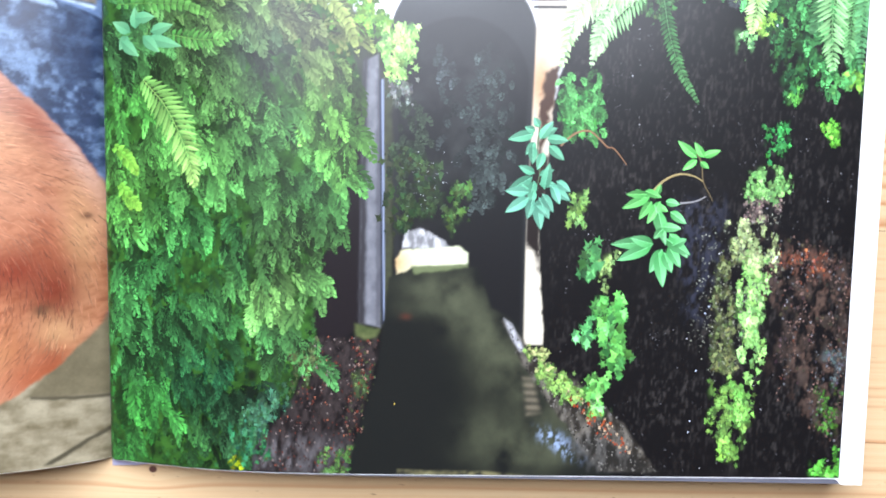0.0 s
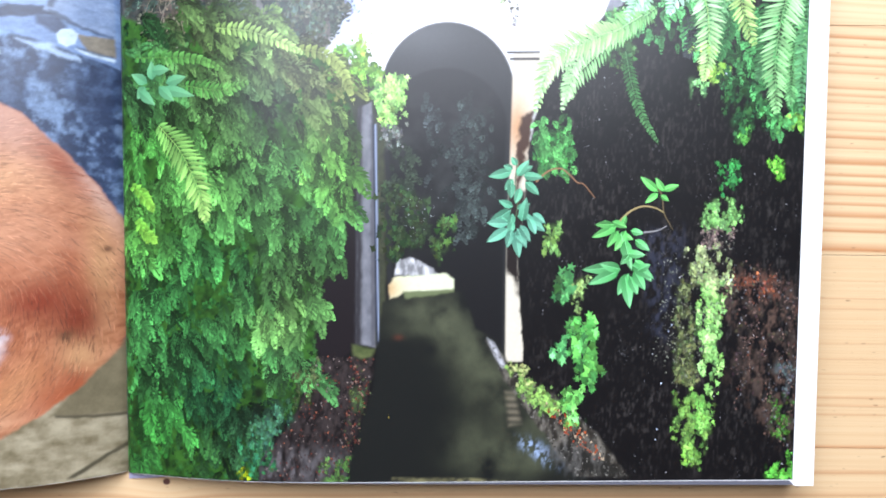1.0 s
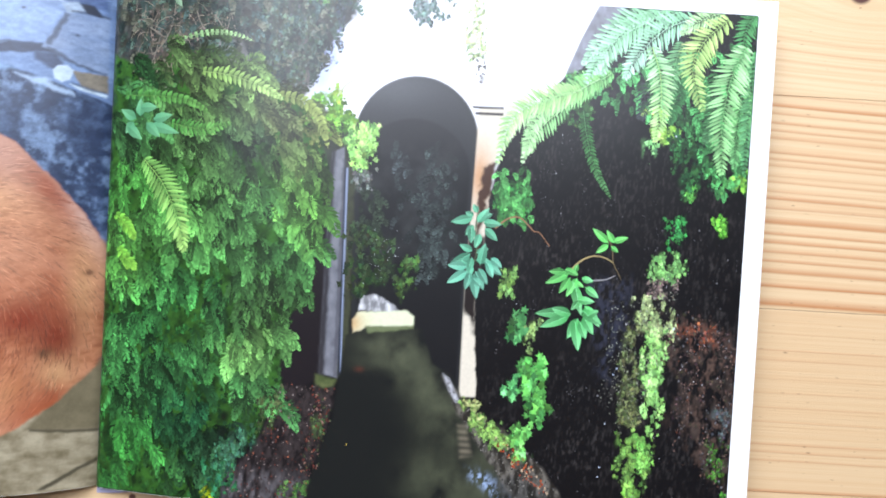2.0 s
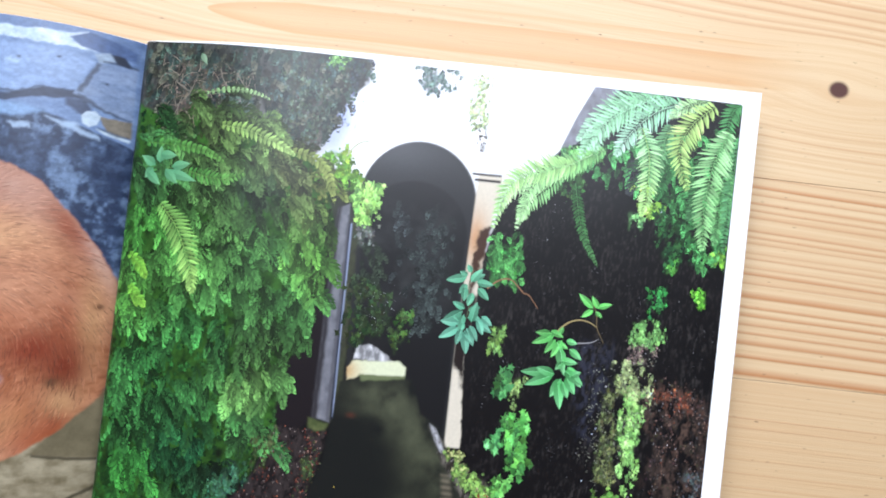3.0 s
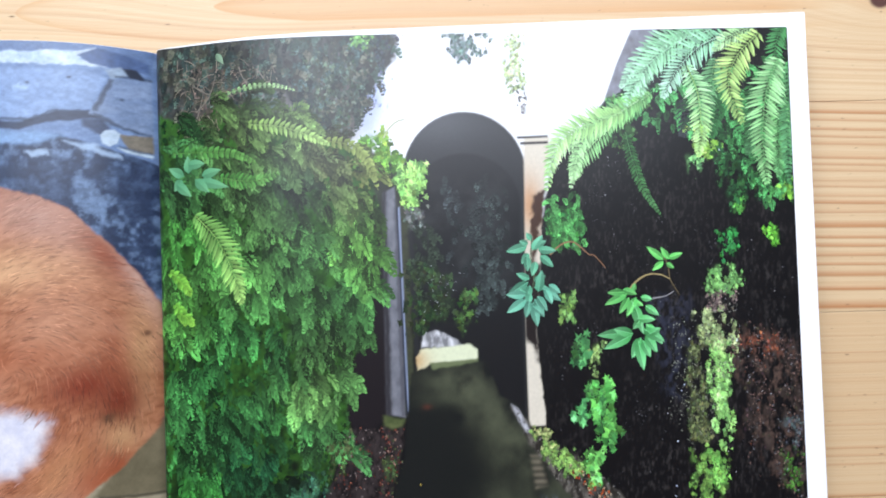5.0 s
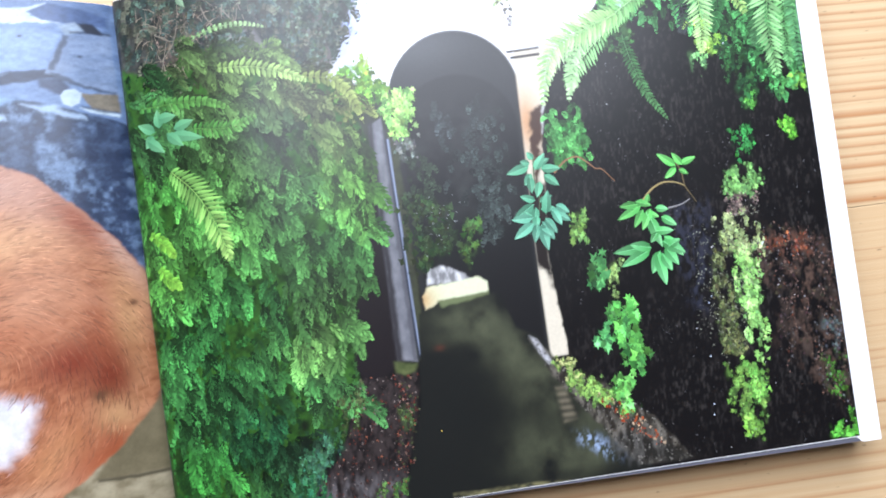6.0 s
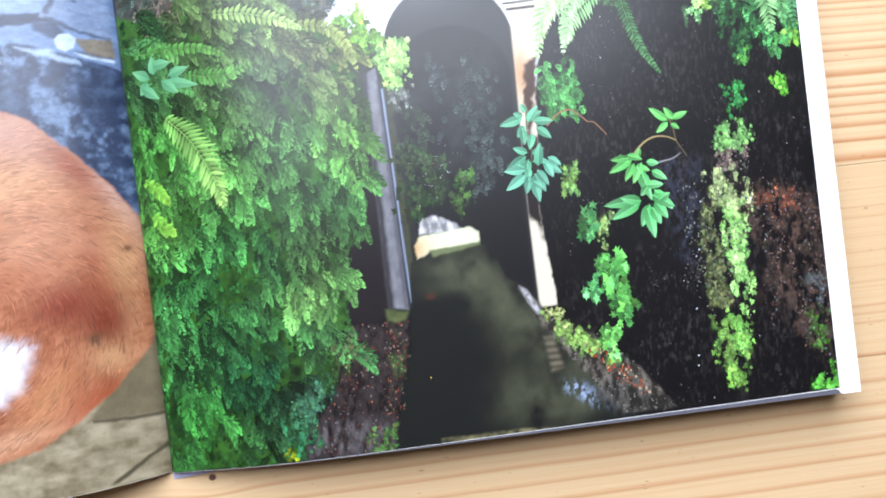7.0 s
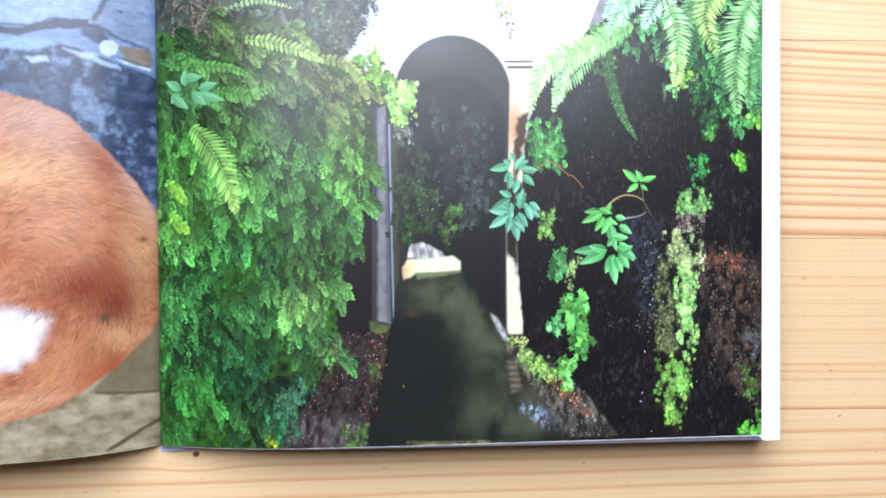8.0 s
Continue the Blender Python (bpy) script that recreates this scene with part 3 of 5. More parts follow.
# green wall
GREEN = [(0.1, 186.9), (13.9, 182.2), (40.1, 193.8), (63.5, 176.1), (83.3, 170.2), (93.3, 159.3), (98.7, 140.0), (97.3, 120.7), (92.2, 99.2), (85.0, 77.9), (83.3, 59.3)]+[(83.2, 49.9), (74.6, 30.7), (65.0, 21.0), (60.2, 3.5), (3.7, 1.8)]
wall = inside(RX, RY, GREEN, 1.0, 1.5, 6.0)
wash(C, wall, (24, 44, 20), (58, 104, 40), np.clip(rough2 * 1.9 - 0.45, 0, 1))
wash(C, wall * np.clip(rough1 * 3 - 1.75, 0, 1), (22, 30, 20))
# dark doorway and the grey pillar with its pale drain line
wash(C, inside(RX, RY, [(97.5, 140.0), (99.5, 111.2), (98.7, 55.0), (87.1, 50.2), (82.7, 57.0), (83.9, 75.6), (92.3, 96.9), (95.6, 120.7)], 0.9, 1.0, 4.0), (31, 26, 29))
PILLAR = [(98.9, 148.5), (103.9, 151.0), (105.8, 106.6), (106.4, 56.3), (98.9, 57.8), (98.7, 106.4)]
wash(C, inside(RX, RY, PILLAR, 0.5), (96, 97, 104), (142, 143, 150), np.clip(rough2 * 0.6 + rough3 * 0.7 - 0.2, 0, 1))
wash(C, inside(RX, RY, [(98.4, 149.0), (100.2, 150.0), (100.6, 106.5), (100.8, 57.0), (98.4, 57.0)], 0.9, 0.6), (54, 52, 56))
wash(C, inside(RX, RY, [(103.4, 146.0), (105.2, 146.0), (106.6, 57.0), (104.6, 57.0)], 0.7, 0.5) * 0.6, (64, 64, 72))
wash(C, inside(RX, RY, [(105.8, 145.0), (108.9, 145.0), (110.5, 53.0), (106.6, 57.5)], 0.8, 0.5), (46, 48, 42), (78, 82, 58), rough2)
for rail, tone in (([(104.4, 142.5), (105.1, 142.5), (107.6, 57.5), (106.6, 57.5)], (40, 44, 58)), ([(105.1, 142.5), (105.8, 142.5), (107.8, 58.7), (107.3, 58.7)], (152, 164, 192))):
    wash(C, inside(RX, RY, rail, 0.3), tone)
wash(C, inside(RX, RY, [(97.5, 57.1), (105.5, 55.9), (105.0, 51.8), (97.7, 52.3)], 1.0, 1.0), (64, 76, 44), (104, 112, 70), rough2)
# path with fallen leaves
PATHWAY = [(84.2, 52.3), (98.7, 52.3), (105.9, 52.2), (103.6, 35.4), (97.6, 18.6), (95.2, 3.5), (61.4, 3.5), (67.4, 18.6), (74.6, 28.3), (80.6, 40.3)]
wash(C, inside(RX, RY, PATHWAY, 1.2, 1.2), (28, 24, 25), (60, 52, 51), np.clip(fine_veil * 3 - 1.1, 0, 1))
wash(C, inside(RX, RY, [(65.0, 16.2), (94.0, 15.0), (94.0, 3.5), (61.4, 3.5)], 5.0) * np.clip(rough3 * 2.4 - 0.8, 0, 1) * 0.8, (112, 108, 110))
# water and what it mirrors
WATER = [(108.8, 74.0), (115.6, 77.4), (140.0, 78.4), (144.9, 64.2), (153.4, 59.3), (158.3, 49.6), (166.8, 35.0), (181.4, 17.9), (191.2, 3.3), (95.2, 3.0), (98.8, 18.6), (105.5, 40.2)]
water = inside(RX, RY, WATER, 0.8)
wash(C, water, (27, 29, 28))
for (px, py), (rx, ry, turn, k) in zip([(125.4, 70.4), (133.9, 66.7), (144.9, 55.7), (149.7, 43.6), (157.0, 36.2), (144.8, 20.6), (158.2, 14.5), (122.9, 63.1), (169.2, 25.2)], ((13, 5, 0, .6), (8, 11, 0, .75), (9, 9, -30, .8), (10, 10, 0, .65), (5, 9, 10, .5), (9, 8, 0, .4), (16, 10, 0, .75), (12, 3, 0, .35), (9, 12, 35, .5))):
    wash(C, water * np.clip(bell(RX, RY, px, py, rx, ry, turn) * k * (rough1 * 2.4 - 0.6), 0, 1), (86, 90, 70))
wash(C, water * inside(RX, RY, [(156.6, 39.9), (160.0, 39.9), (163.1, 27.7), (158.2, 26.5)], 1.2) * np.clip(0.28 + 0.2 * np.sin(RY * 2.4) + rough2 * 0.2, 0, 1), (140, 130, 110))
for px, py in [(170.4, 16.8), (174.1, 13.6), (166.7, 19.2)]:
    wash(C, water * bell(RX, RY, px, py, 4.2, 2.2, -20) * np.clip(fine_veil * 7 - 3.6, 0, 1), (164, 186, 220))
wash(C, water * inside(RX, RY, [(113.2, 6.0), (144.7, 6.2), (156.9, 5.3), (113.2, 3.4)], 0.6) * np.clip(rough2 * 3 - 1.1, 0, 1) * 0.8, (140, 134, 96))
wash(C, bell(RX, RY, *[(115.2, 60.4)][0], 1.8, 1.1) * 0.8, (84, 48, 38))
# sunlit grotto mouth
wash(C, inside(RX, RY, [(113.5, 84.3), (113.8, 90.7), (120.2, 91.0), (127.4, 87.6), (131.0, 84.7)], 0.5, 0.7, 2.0), (128, 128, 130), (236, 236, 238), np.clip(rough3 * 2.2 - 0.7, 0, 1))
SLAB = [(111.0, 80.3), (113.5, 83.6), (133.4, 85.4), (136.5, 82.7), (136.1, 78.9), (117.0, 77.6), (111.8, 75.2)]
wash(C, inside(RX, RY, SLAB, 0.5, 0.5, 2.0), (226, 230, 194), (206, 168, 118), np.clip(bell(RX, RY, 110, 79, 6, 5), 0, 1))
wash(C, inside(RX, RY, [(116.5, 77.9), (136.3, 79.2), (136.3, 78.0), (118.2, 75.3)], 0.6, 0.5, 2.0), (110, 120, 84))
# low kerb along the water, mossy and strewn with leaves
KERB = [(149.3, 60.1), (151.7, 58.9), (158.3, 48.6), (174.2, 39.8), (191.3, 25.1), (204.8, 7.5), (183.8, 7.7), (166.8, 30.1), (157.1, 43.5), (152.2, 53.3)]
wash(C, inside(RX, RY, KERB, 0.7, 0.9, 3.0), (46, 42, 37), (124, 118, 108), np.clip(rough3 * 2.6 - 1.0, 0, 1))
wash(C, inside(RX, RY, [(181.5, 20.3), (193.7, 15.3), (204.8, 7.5), (181.4, 7.7), (171.6, 18.0)], 2.0, 1.5) * 0.7, (38, 38, 36), (96, 96, 96), np.clip(rough3 * 2.6 - 1.2, 0, 1))
wash(C, inside(RX, RY, [(149.3, 60.6), (152.2, 58.8), (157.1, 49.6), (155.4, 48.9), (151.7, 54.5)], 0.5), (200, 200, 204), (90, 88, 90), np.clip(rough3 * 2 - 0.6, 0, 1))
# wet rock: bluish sheen, brown crumbling patch
wash(C, inside(RX, RY, [(205.8, 102.6), (223.7, 102.9), (224.8, 87.6), (218.7, 61.8), (213.9, 61.7), (209.3, 85.0)], 4.0, 2.0) * np.clip(fine_veil * 5 - 2.2, 0, 1) * 0.5, (66, 70, 88))
BROWN = [(240.0, 88.0), (252.0, 90.0), (262.0, 85.0), (270.0, 80.0), (270.0, 30.0), (262.0, 22.0), (254.0, 34.0), (248.0, 40.0), (243.0, 52.0), (247.0, 64.0), (239.0, 70.0)]
wash(C, inside(RX, RY, BROWN, 5.0, 6.0, 9.0) * np.clip(fine_veil * 5 - 2.5, 0, 1) * 0.55, (116, 92, 80))
wash(C, inside(RX, RY, [(241.5, 86.7), (257.0, 87.0), (269.2, 79.0), (269.0, 72.0), (249.7, 78.7)], 3.0, 2.0) * np.clip(fine_veil * 5 - 2.6, 0, 1) * 0.5, (120, 70, 52))
# patches of moss, ivy and small leaves: outline, number of leaves, their size, tone
MOSSES = (
    ([(225.6, 94.2), (236.1, 96.8), (243.2, 89.1), (241.4, 79.7), (229.5, 83.5)], 260, 0.9, (160, 178, 122)),
    ([(232.1, 84.2), (239.3, 83.6), (239.5, 62.2), (237.3, 41.0), (233.1, 41.4), (231.0, 66.7)], 420, 1.05, (146, 204, 112)),
    ([(222.5, 40.7), (235.7, 39.4), (235.5, 27.2), (231.3, 12.1), (226.4, 14.1), (222.6, 27.3)], 330, 0.9, (108, 150, 74)),
    ([(228.7, 39.4), (234.2, 39.4), (234.8, 27.2), (231.5, 24.7)], 90, 1.0, (126, 200, 92)),
    ([(226.5, 20.4), (232.4, 19.4), (231.8, 12.6), (227.4, 13.1)], 80, 0.9, (124, 178, 78)),
    ([(223.1, 85.2), (228.8, 85.3), (229.8, 43.6), (221.3, 41.2)], 230, 0.9, (96, 106, 68)),
    ([(258.8, 14.3), (266.4, 17.1), (266.8, 8.3), (258.7, 8.4)], 110, 1.0, (98, 182, 70)),
    ([(259.2, 39.3), (266.8, 40.4), (265.5, 23.3), (259.0, 24.5)], 90, 0.8, (76, 122, 52)),
    ([(237.4, 127.8), (244.7, 129.9), (243.6, 118.3), (239.7, 117.8)], 70, 1.1, (64, 152, 78)),
    ([(258.2, 130.1), (262.6, 130.2), (261.9, 123.5), (259.6, 125.1)], 22, 1.0, (112, 196, 70)),
    ([(232.0, 112.6), (240.6, 116.3), (247.3, 110.3), (241.9, 103.5), (231.9, 104.7)], 170, 0.85, (116, 168, 96)),
    ([(229.7, 104.2), (242.9, 103.3), (240.4, 95.0), (232.0, 97.2)], 120, 0.6, (134, 116, 110)),
    ([(182.3, 69.5), (190.7, 69.0), (191.1, 55.5), (193.5, 43.3), (188.5, 40.2), (183.6, 48.0), (181.7, 56.8)], 130, 2.0, (92, 166, 82)),
    ([(173.8, 55.6), (179.3, 60.2), (181.2, 51.4), (175.8, 52.4)], 30, 1.5, (98, 182, 108)),
    ([(179.1, 40.7), (185.5, 39.7), (185.4, 27.1), (181.0, 28.1)], 40, 1.7, (112, 186, 92)),
    ([(176.1, 83.9), (181.3, 86.8), (180.8, 76.9), (177.0, 75.5)], 24, 2.0, (84, 150, 88)),
    ([(182.2, 81.6), (187.0, 84.5), (185.6, 71.4), (183.2, 72.3)], 50, 0.9, (132, 160, 96)),
    ([(157.6, 48.6), (165.6, 45.2), (175.4, 39.8), (177.9, 32.9), (169.3, 32.0), (161.9, 39.8)], 210, 0.95, (124, 162, 84)),
    ([(158.3, 49.6), (164.4, 49.5), (166.9, 43.5), (160.7, 43.5)], 60, 0.8, (176, 186, 120)),
    ([(166.6, 138.4), (181.0, 138.7), (181.1, 124.3), (169.1, 123.6)], 170, 1.2, (70, 142, 72)),
    ([(170.0, 102.6), (177.8, 105.1), (176.0, 93.3), (171.2, 94.6)], 45, 1.2, (108, 146, 78)),
    ([(105.3, 162.5), (116.3, 160.3), (115.9, 145.2), (108.7, 142.1), (104.1, 151.7)], 190, 1.5, (148, 204, 106)),
    ([(87.5, 174.0), (105.6, 169.4), (106.3, 162.0), (99.2, 156.5), (88.9, 160.7)], 240, 1.4, (108, 160, 62)),
    ([(108.2, 142.1), (115.5, 142.7), (115.2, 133.1), (109.4, 133.9)], 50, 0.9, (104, 112, 104)),
    ([(105.9, 158.4), (95.4, 169.2), (97.7, 176.6), (105.1, 169.4)], 50, 1.2, (140, 176, 70)),
    ([(130.6, 107.1), (138.2, 109.1), (137.3, 102.5), (130.9, 88.2), (127.5, 94.7)], 36, 1.4, (72, 104, 52)),
    ([(107.3, 120.9), (125.7, 114.1), (128.4, 97.6), (116.6, 91.4), (108.2, 87.8)], 190, 1.4, (48, 66, 40)),
    ([(67.1, 211.1), (98.6, 212.6), (94.7, 193.9), (88.0, 174.0), (69.6, 178.2)], 330, 1.0, (80, 92, 78)),
    ([(85.5, 215.1), (95.3, 216.0), (91.8, 210.9), (86.4, 211.3)], 40, 1.0, (112, 160, 88)),
    ([(96.6, 216.1), (107.4, 216.8), (100.9, 201.5), (95.9, 194.0), (92.2, 196.4)], 130, 0.8, (62, 68, 74)),
    ([(97.0, 199.0), (104.2, 204.1), (102.3, 186.6), (96.4, 179.1), (92.6, 183.9)], 60, 0.7, (150, 162, 196)),
    ([(126.0, 216.7), (146.2, 216.9), (142.9, 207.5), (134.1, 203.3), (128.7, 206.7)], 190, 1.0, (96, 116, 110)),
    ([(151.2, 213.2), (159.5, 214.9), (160.2, 195.3), (156.4, 187.3), (151.9, 195.1)], 230, 0.8, (192, 212, 152)),
    ([(156.4, 190.3), (158.8, 191.5), (159.4, 179.9), (157.4, 180.3)], 20, 0.6, (120, 116, 112)),
    ([(226.2, 173.9), (231.6, 174.0), (240.1, 164.8), (235.1, 159.8), (230.3, 162.7)], 110, 1.2, (176, 236, 104)),
    ([(226.6, 160.9), (232.0, 159.7), (230.2, 152.4), (227.8, 154.3)], 30, 1.0, (140, 210, 130)),
    ([(238.9, 172.2), (255.9, 165.2), (258.0, 143.2), (243.8, 138.1), (236.8, 159.8)], 150, 1.1, (48, 92, 52)),
    ([(264.1, 149.4), (270.7, 150.8), (270.6, 143.5), (265.7, 143.8)], 40, 1.2, (140, 210, 80)),
    ([(257.6, 148.1), (265.8, 147.7), (263.9, 138.5), (259.1, 141.3)], 40, 1.1, (96, 170, 92)),
    ([(243.9, 140.5), (248.7, 143.0), (248.2, 138.2), (244.8, 136.1)], 16, 0.9, (104, 190, 84)),
    ([(190.1, 173.6), (202.3, 177.6), (204.8, 169.0), (195.0, 163.9)], 60, 1.0, (60, 100, 52)),
    ([(195.0, 186.1), (207.3, 188.9), (212.1, 181.5), (198.7, 177.5)], 90, 1.2, (110, 186, 96)),
    ([(86.7, 11.5), (96.4, 13.3), (95.4, 3.7), (85.8, 3.8)], 120, 0.8, (86, 124, 64)),
    ([(97.5, 40.2), (103.5, 40.2), (101.6, 31.8), (97.8, 31.8)], 40, 0.8, (76, 96, 58)),
    ([(60.1, 28.2), (71.0, 34.3), (74.6, 28.3), (65.0, 16.2), (58.9, 16.2)], 130, 1.1, (64, 108, 80)),
    ([(52.8, 17.3), (65.0, 18.6), (67.5, 9.1), (55.3, 4.1)], 110, 1.1, (52, 108, 70)),
    ([(53.8, 7.5), (56.8, 7.5), (56.8, 4.2), (53.9, 4.1)], 8, 1.1, (176, 196, 40)),
    ([(74.5, 47.5), (84.2, 49.9), (81.8, 35.5), (74.6, 34.3)], 110, 0.8, (70, 82, 50)),
    ([(15.3, 207.8), (52.4, 203.6), (42.8, 190.0), (25.3, 171.6), (13.7, 184.8)], 150, 0.7, (104, 94, 84)),
    (BROWN, 300, 0.7, (78, 66, 60)),
    ([(243.1, 85.6), (259.3, 86.8), (262.8, 78.9), (247.3, 78.6)], 50, 0.7, (136, 78, 58)),
    ([(258.9, 51.6), (267.5, 54.0), (267.3, 39.2), (259.2, 39.3)], 60, 0.7, (88, 96, 98)),
)
moss_veil = fbm(RX * 1.7, RY * 0.8, 3.4, 3, 51)
for k, (outline, number, size, tone) in enumerate(MOSSES):
    wash(C, inside(RX, RY, outline, 1.4, 2.2, 4.0, k) * np.clip(moss_veil * 5 - 2.3, 0, 1) * 0.85, np.multiply(tone, 0.62), np.multiply(tone, 1.0), np.clip(rough2 * 2.4 - 0.7, 0, 1))
keep = np.ones((NY - 1, NX - 1), bool)
qx, qy = RX[-1, -1] - 2.2, RY[-1, -1] - 2.2
keep[(RX[:-1, :-1] > qx) & (RY[:-1, :-1] > qy) & (np.hypot(RX[:-1, :-1] - qx, RY[:-1, :-1] - qy) > 2.2)] = False
grid_mesh("photo_print", RX, RY, 0.05, INK, right_page, "printed garden photo with arch, water and green wall", C, keep)

BOUNDS = (-2.0, 272.0, 2.2, 216.4)
# -- foliage of the green wall
wall_tones = with_tones([(5.7, 179.9), (27.7, 177.8), (51.1, 174.9), (73.7, 163.9), (88.6, 154.4), (8.1, 162.0), (13.8, 131.9), (35.7, 119.7), (39.8, 144.1), (59.4, 152.7), (84.5, 132.5), (94.3, 125.4), (65.4, 124.9), (47.9, 131.9), (9.9, 104.7), (37.3, 86.1), (54.8, 86.6), (71.6, 87.0), (67.5, 68.2), (80.6, 103.7), (25.1, 71.3), (51.3, 53.7)],
    ((34, 92, 44), (98, 124, 66), (116, 152, 72), (124, 134, 78), (128, 140, 70), (72, 138, 74), (76, 160, 60), (98, 168, 76), (78, 118, 60), (66, 98, 66), (98, 158, 62), (92, 152, 62), (78, 142, 70), (78, 128, 60), (82, 152, 58), (66, 148, 68), (62, 138, 66), (102, 160, 80), (106, 154, 76), (72, 134, 66), (56, 132, 62), (72, 156, 70))) + with_tones(
    [(16.7, 39.4), (20.8, 24.8), (35.0, 39.9), (45.2, 37.7), (67.3, 40.3), (64.9, 28.2), (30.1, 10.6), (55.2, 16.1), (19.6, 7.6)], ((62, 138, 64), (70, 176, 64), (48, 122, 68), (46, 126, 76), (72, 132, 66), (64, 112, 82), (66, 118, 56), (56, 108, 64), (60, 142, 56)))
green = Stencil(BOUNDS)
for x, y in scatter(GREEN, 2600, 1.0, 4):
    t = blend_of(wall_tones, x, y) * rng.uniform(0.3, 0.85)
    green.lobed((x, y), rng.uniform(0.6, 2.0), rng.uniform(0, 6.3), t, 0.07 + 0.02 * rng.random())
green.build("leaf_print", right_page, "printed small dark green leaves")


def droop(st, x, y, length, width, tone, h, spread=38.0, pinnae=7):
    a = radians(-90 + rng.normal(0, spread))
    end = (x + length * math.cos(a), y + length * math.sin(a))
    mid = ((x + end[0]) / 2 + 0.22 * length * math.cos(a), (y + end[1]) / 2 + 0.16 * length)
    st.frond([(x, y), mid, end], width, pinnae, tone * 0.85, tone * 1.12, h, 48.0, 1.2, 0.0, (), 1.0, 0.08, 1)


sprigs, bright = Stencil(BOUNDS), Stencil(BOUNDS)
tufts = scatter(GREEN, 330, 0.3, 5)
for k, (x, y) in enumerate(tufts[np.argsort(tufts[:, 1])]):
    base, lit = blend_of(wall_tones, x, y), 0.55 + 0.95 * fbm(np.array(x), np.array(y), 19.0, 2, 12)
    base = (base * 0.86 + base.mean() * 0.14) * (0.71, 0.73, 0.70) * (1.0 + 0.1 * max(0.0, min(1.0, (60.0 - x) / 20.0)))
    reach = rng.uniform(7.5, 14.0)
    fall = -76.0 + 46.0 * min(1.0, max(0.0, (y - 110.0) / 60.0)) + rng.normal(0, 12)
    for n_ in range(rng.integers(4, 7)):
        swing = rng.normal(0, 30)
        a = radians(fall + swing)
        length = reach * rng.uniform(0.6, 1.1) * math.cos(radians(min(70, abs(swing)) * 0.7))
        root = np.array((x + rng.normal(0, 2.4), y + rng.normal(0, 2.0) + 3.0))
        way = np.array((math.cos(a), math.sin(a)))
        mid, end = root + way * length * 0.55 + (0, 0.1 * length), root + way * length - (0, 0.14 * length)
        t = base * lit * rng.choice((0.5, 0.75, 0.95, 1.12, 1.34)) + (4, 4, 4)
        pairs = int(rng.integers(9, 14))
        (bright if rng.random() < 0.3 else sprigs).frond([root, mid, end], length * rng.uniform(0.3, 0.42), pairs, t * 0.74, t * 1.2, 0.10 + 0.00036 * k + 0.00004 * n_, 46.0, 1.1, 0.0, (), 1.0, 0.10, 1)
sprigs.build("fern_print", right_page, "printed drooping fern tufts")
bright.build("fern_print", right_page, "printed sunlit drooping fern tufts")

# -- the fronds and leaves that stand out
fronds = Stencil(BOUNDS)


def FR(path, width, pinnae, tone, tone_tip, h, lean=62.0, fat=0.95):
    st = Stencil(BOUNDS)
    st.frond(path, width, pinnae, tone, tone_tip, h, lean, fat)
    st.build("fern_print", right_page, "printed fern frond")


FR([(18.2, 142.3), (27.8, 131.9), (35.3, 117.3), (39.3, 103.8)], 8.6, 25, (124, 182, 92), (168, 214, 116), 0.24, 64, .84)
FR([(42.8, 179.7), (56.0, 178.1), (68.5, 173.7), (77.9, 168.9)], 4.2, 18, (140, 178, 92), (172, 206, 120), 0.24, 66, .8)
FR([(33.6, 194.0), (45.1, 196.2), (55.3, 195.6), (63.8, 192.8)], 1.6, 15, (128, 170, 110), (168, 202, 140), 0.24, 60, .8)
FR([(30.0, 157.8), (39.2, 155.9), (48.1, 155.9), (56.7, 158.8)], 4.4, 14, (76, 140, 66), (112, 168, 84), 0.235, 66, .75)
FR([(7.7, 169.7), (22.7, 169.2), (36.1, 167.6), (46.6, 162.5)], 3.6, 16, (70, 128, 62), (100, 150, 74), 0.23, 60, .9)
FR([(73.5, 171.3), (85.7, 169.0), (93.2, 161.8), (97.2, 149.6)], 3.6, 16, (120, 138, 72), (150, 166, 90), 0.23, 60, .9)
for k, (a, b_) in enumerate(zip([(15.0, 160.6), (19.3, 157.3), (11.9, 158.2), (21.1, 159.2), (14.8, 164.4), (9.2, 156.5), (18.0, 158.0), (13.0, 159.5)], [(14.7, 167.4), (32.0, 154.0), (8.8, 153.9), (29.0, 161.1), (21.9, 164.5), (15.5, 151.3), (24.0, 152.5), (6.5, 163.0)])):
    d = np.subtract(b_, a)
    fronds.lens(a, d / np.hypot(*d), np.hypot(*d) * 1.15, 4.4, (86, 150, 108), (120, 182, 132), 0.26 + 0.004 * k)
lone = Stencil(BOUNDS)
lone.lens([(28.2, 211.8)][0], (0.55, -0.83), 6.0, 2.8, (120, 150, 120), (150, 180, 146), 0.24)
lone.build("leaf_print", right_page, "printed single pale leaf")
for k, (a, b_) in enumerate(zip([(6.4, 118.2), (9.3, 115.7), (8.8, 104.6), (10.6, 101.0)], [(15.5, 110.9), (16.2, 107.7), (13.7, 95.0), (17.4, 95.1)])):
    d = np.subtract(b_, a)
    FR([a, (np.array(a) + b_) / 2 + (0.6, 0.4), b_], 3.4, 7, (110, 176, 66), (140, 196, 78), 0.25 + 0.01 * k, 60, 1.2)
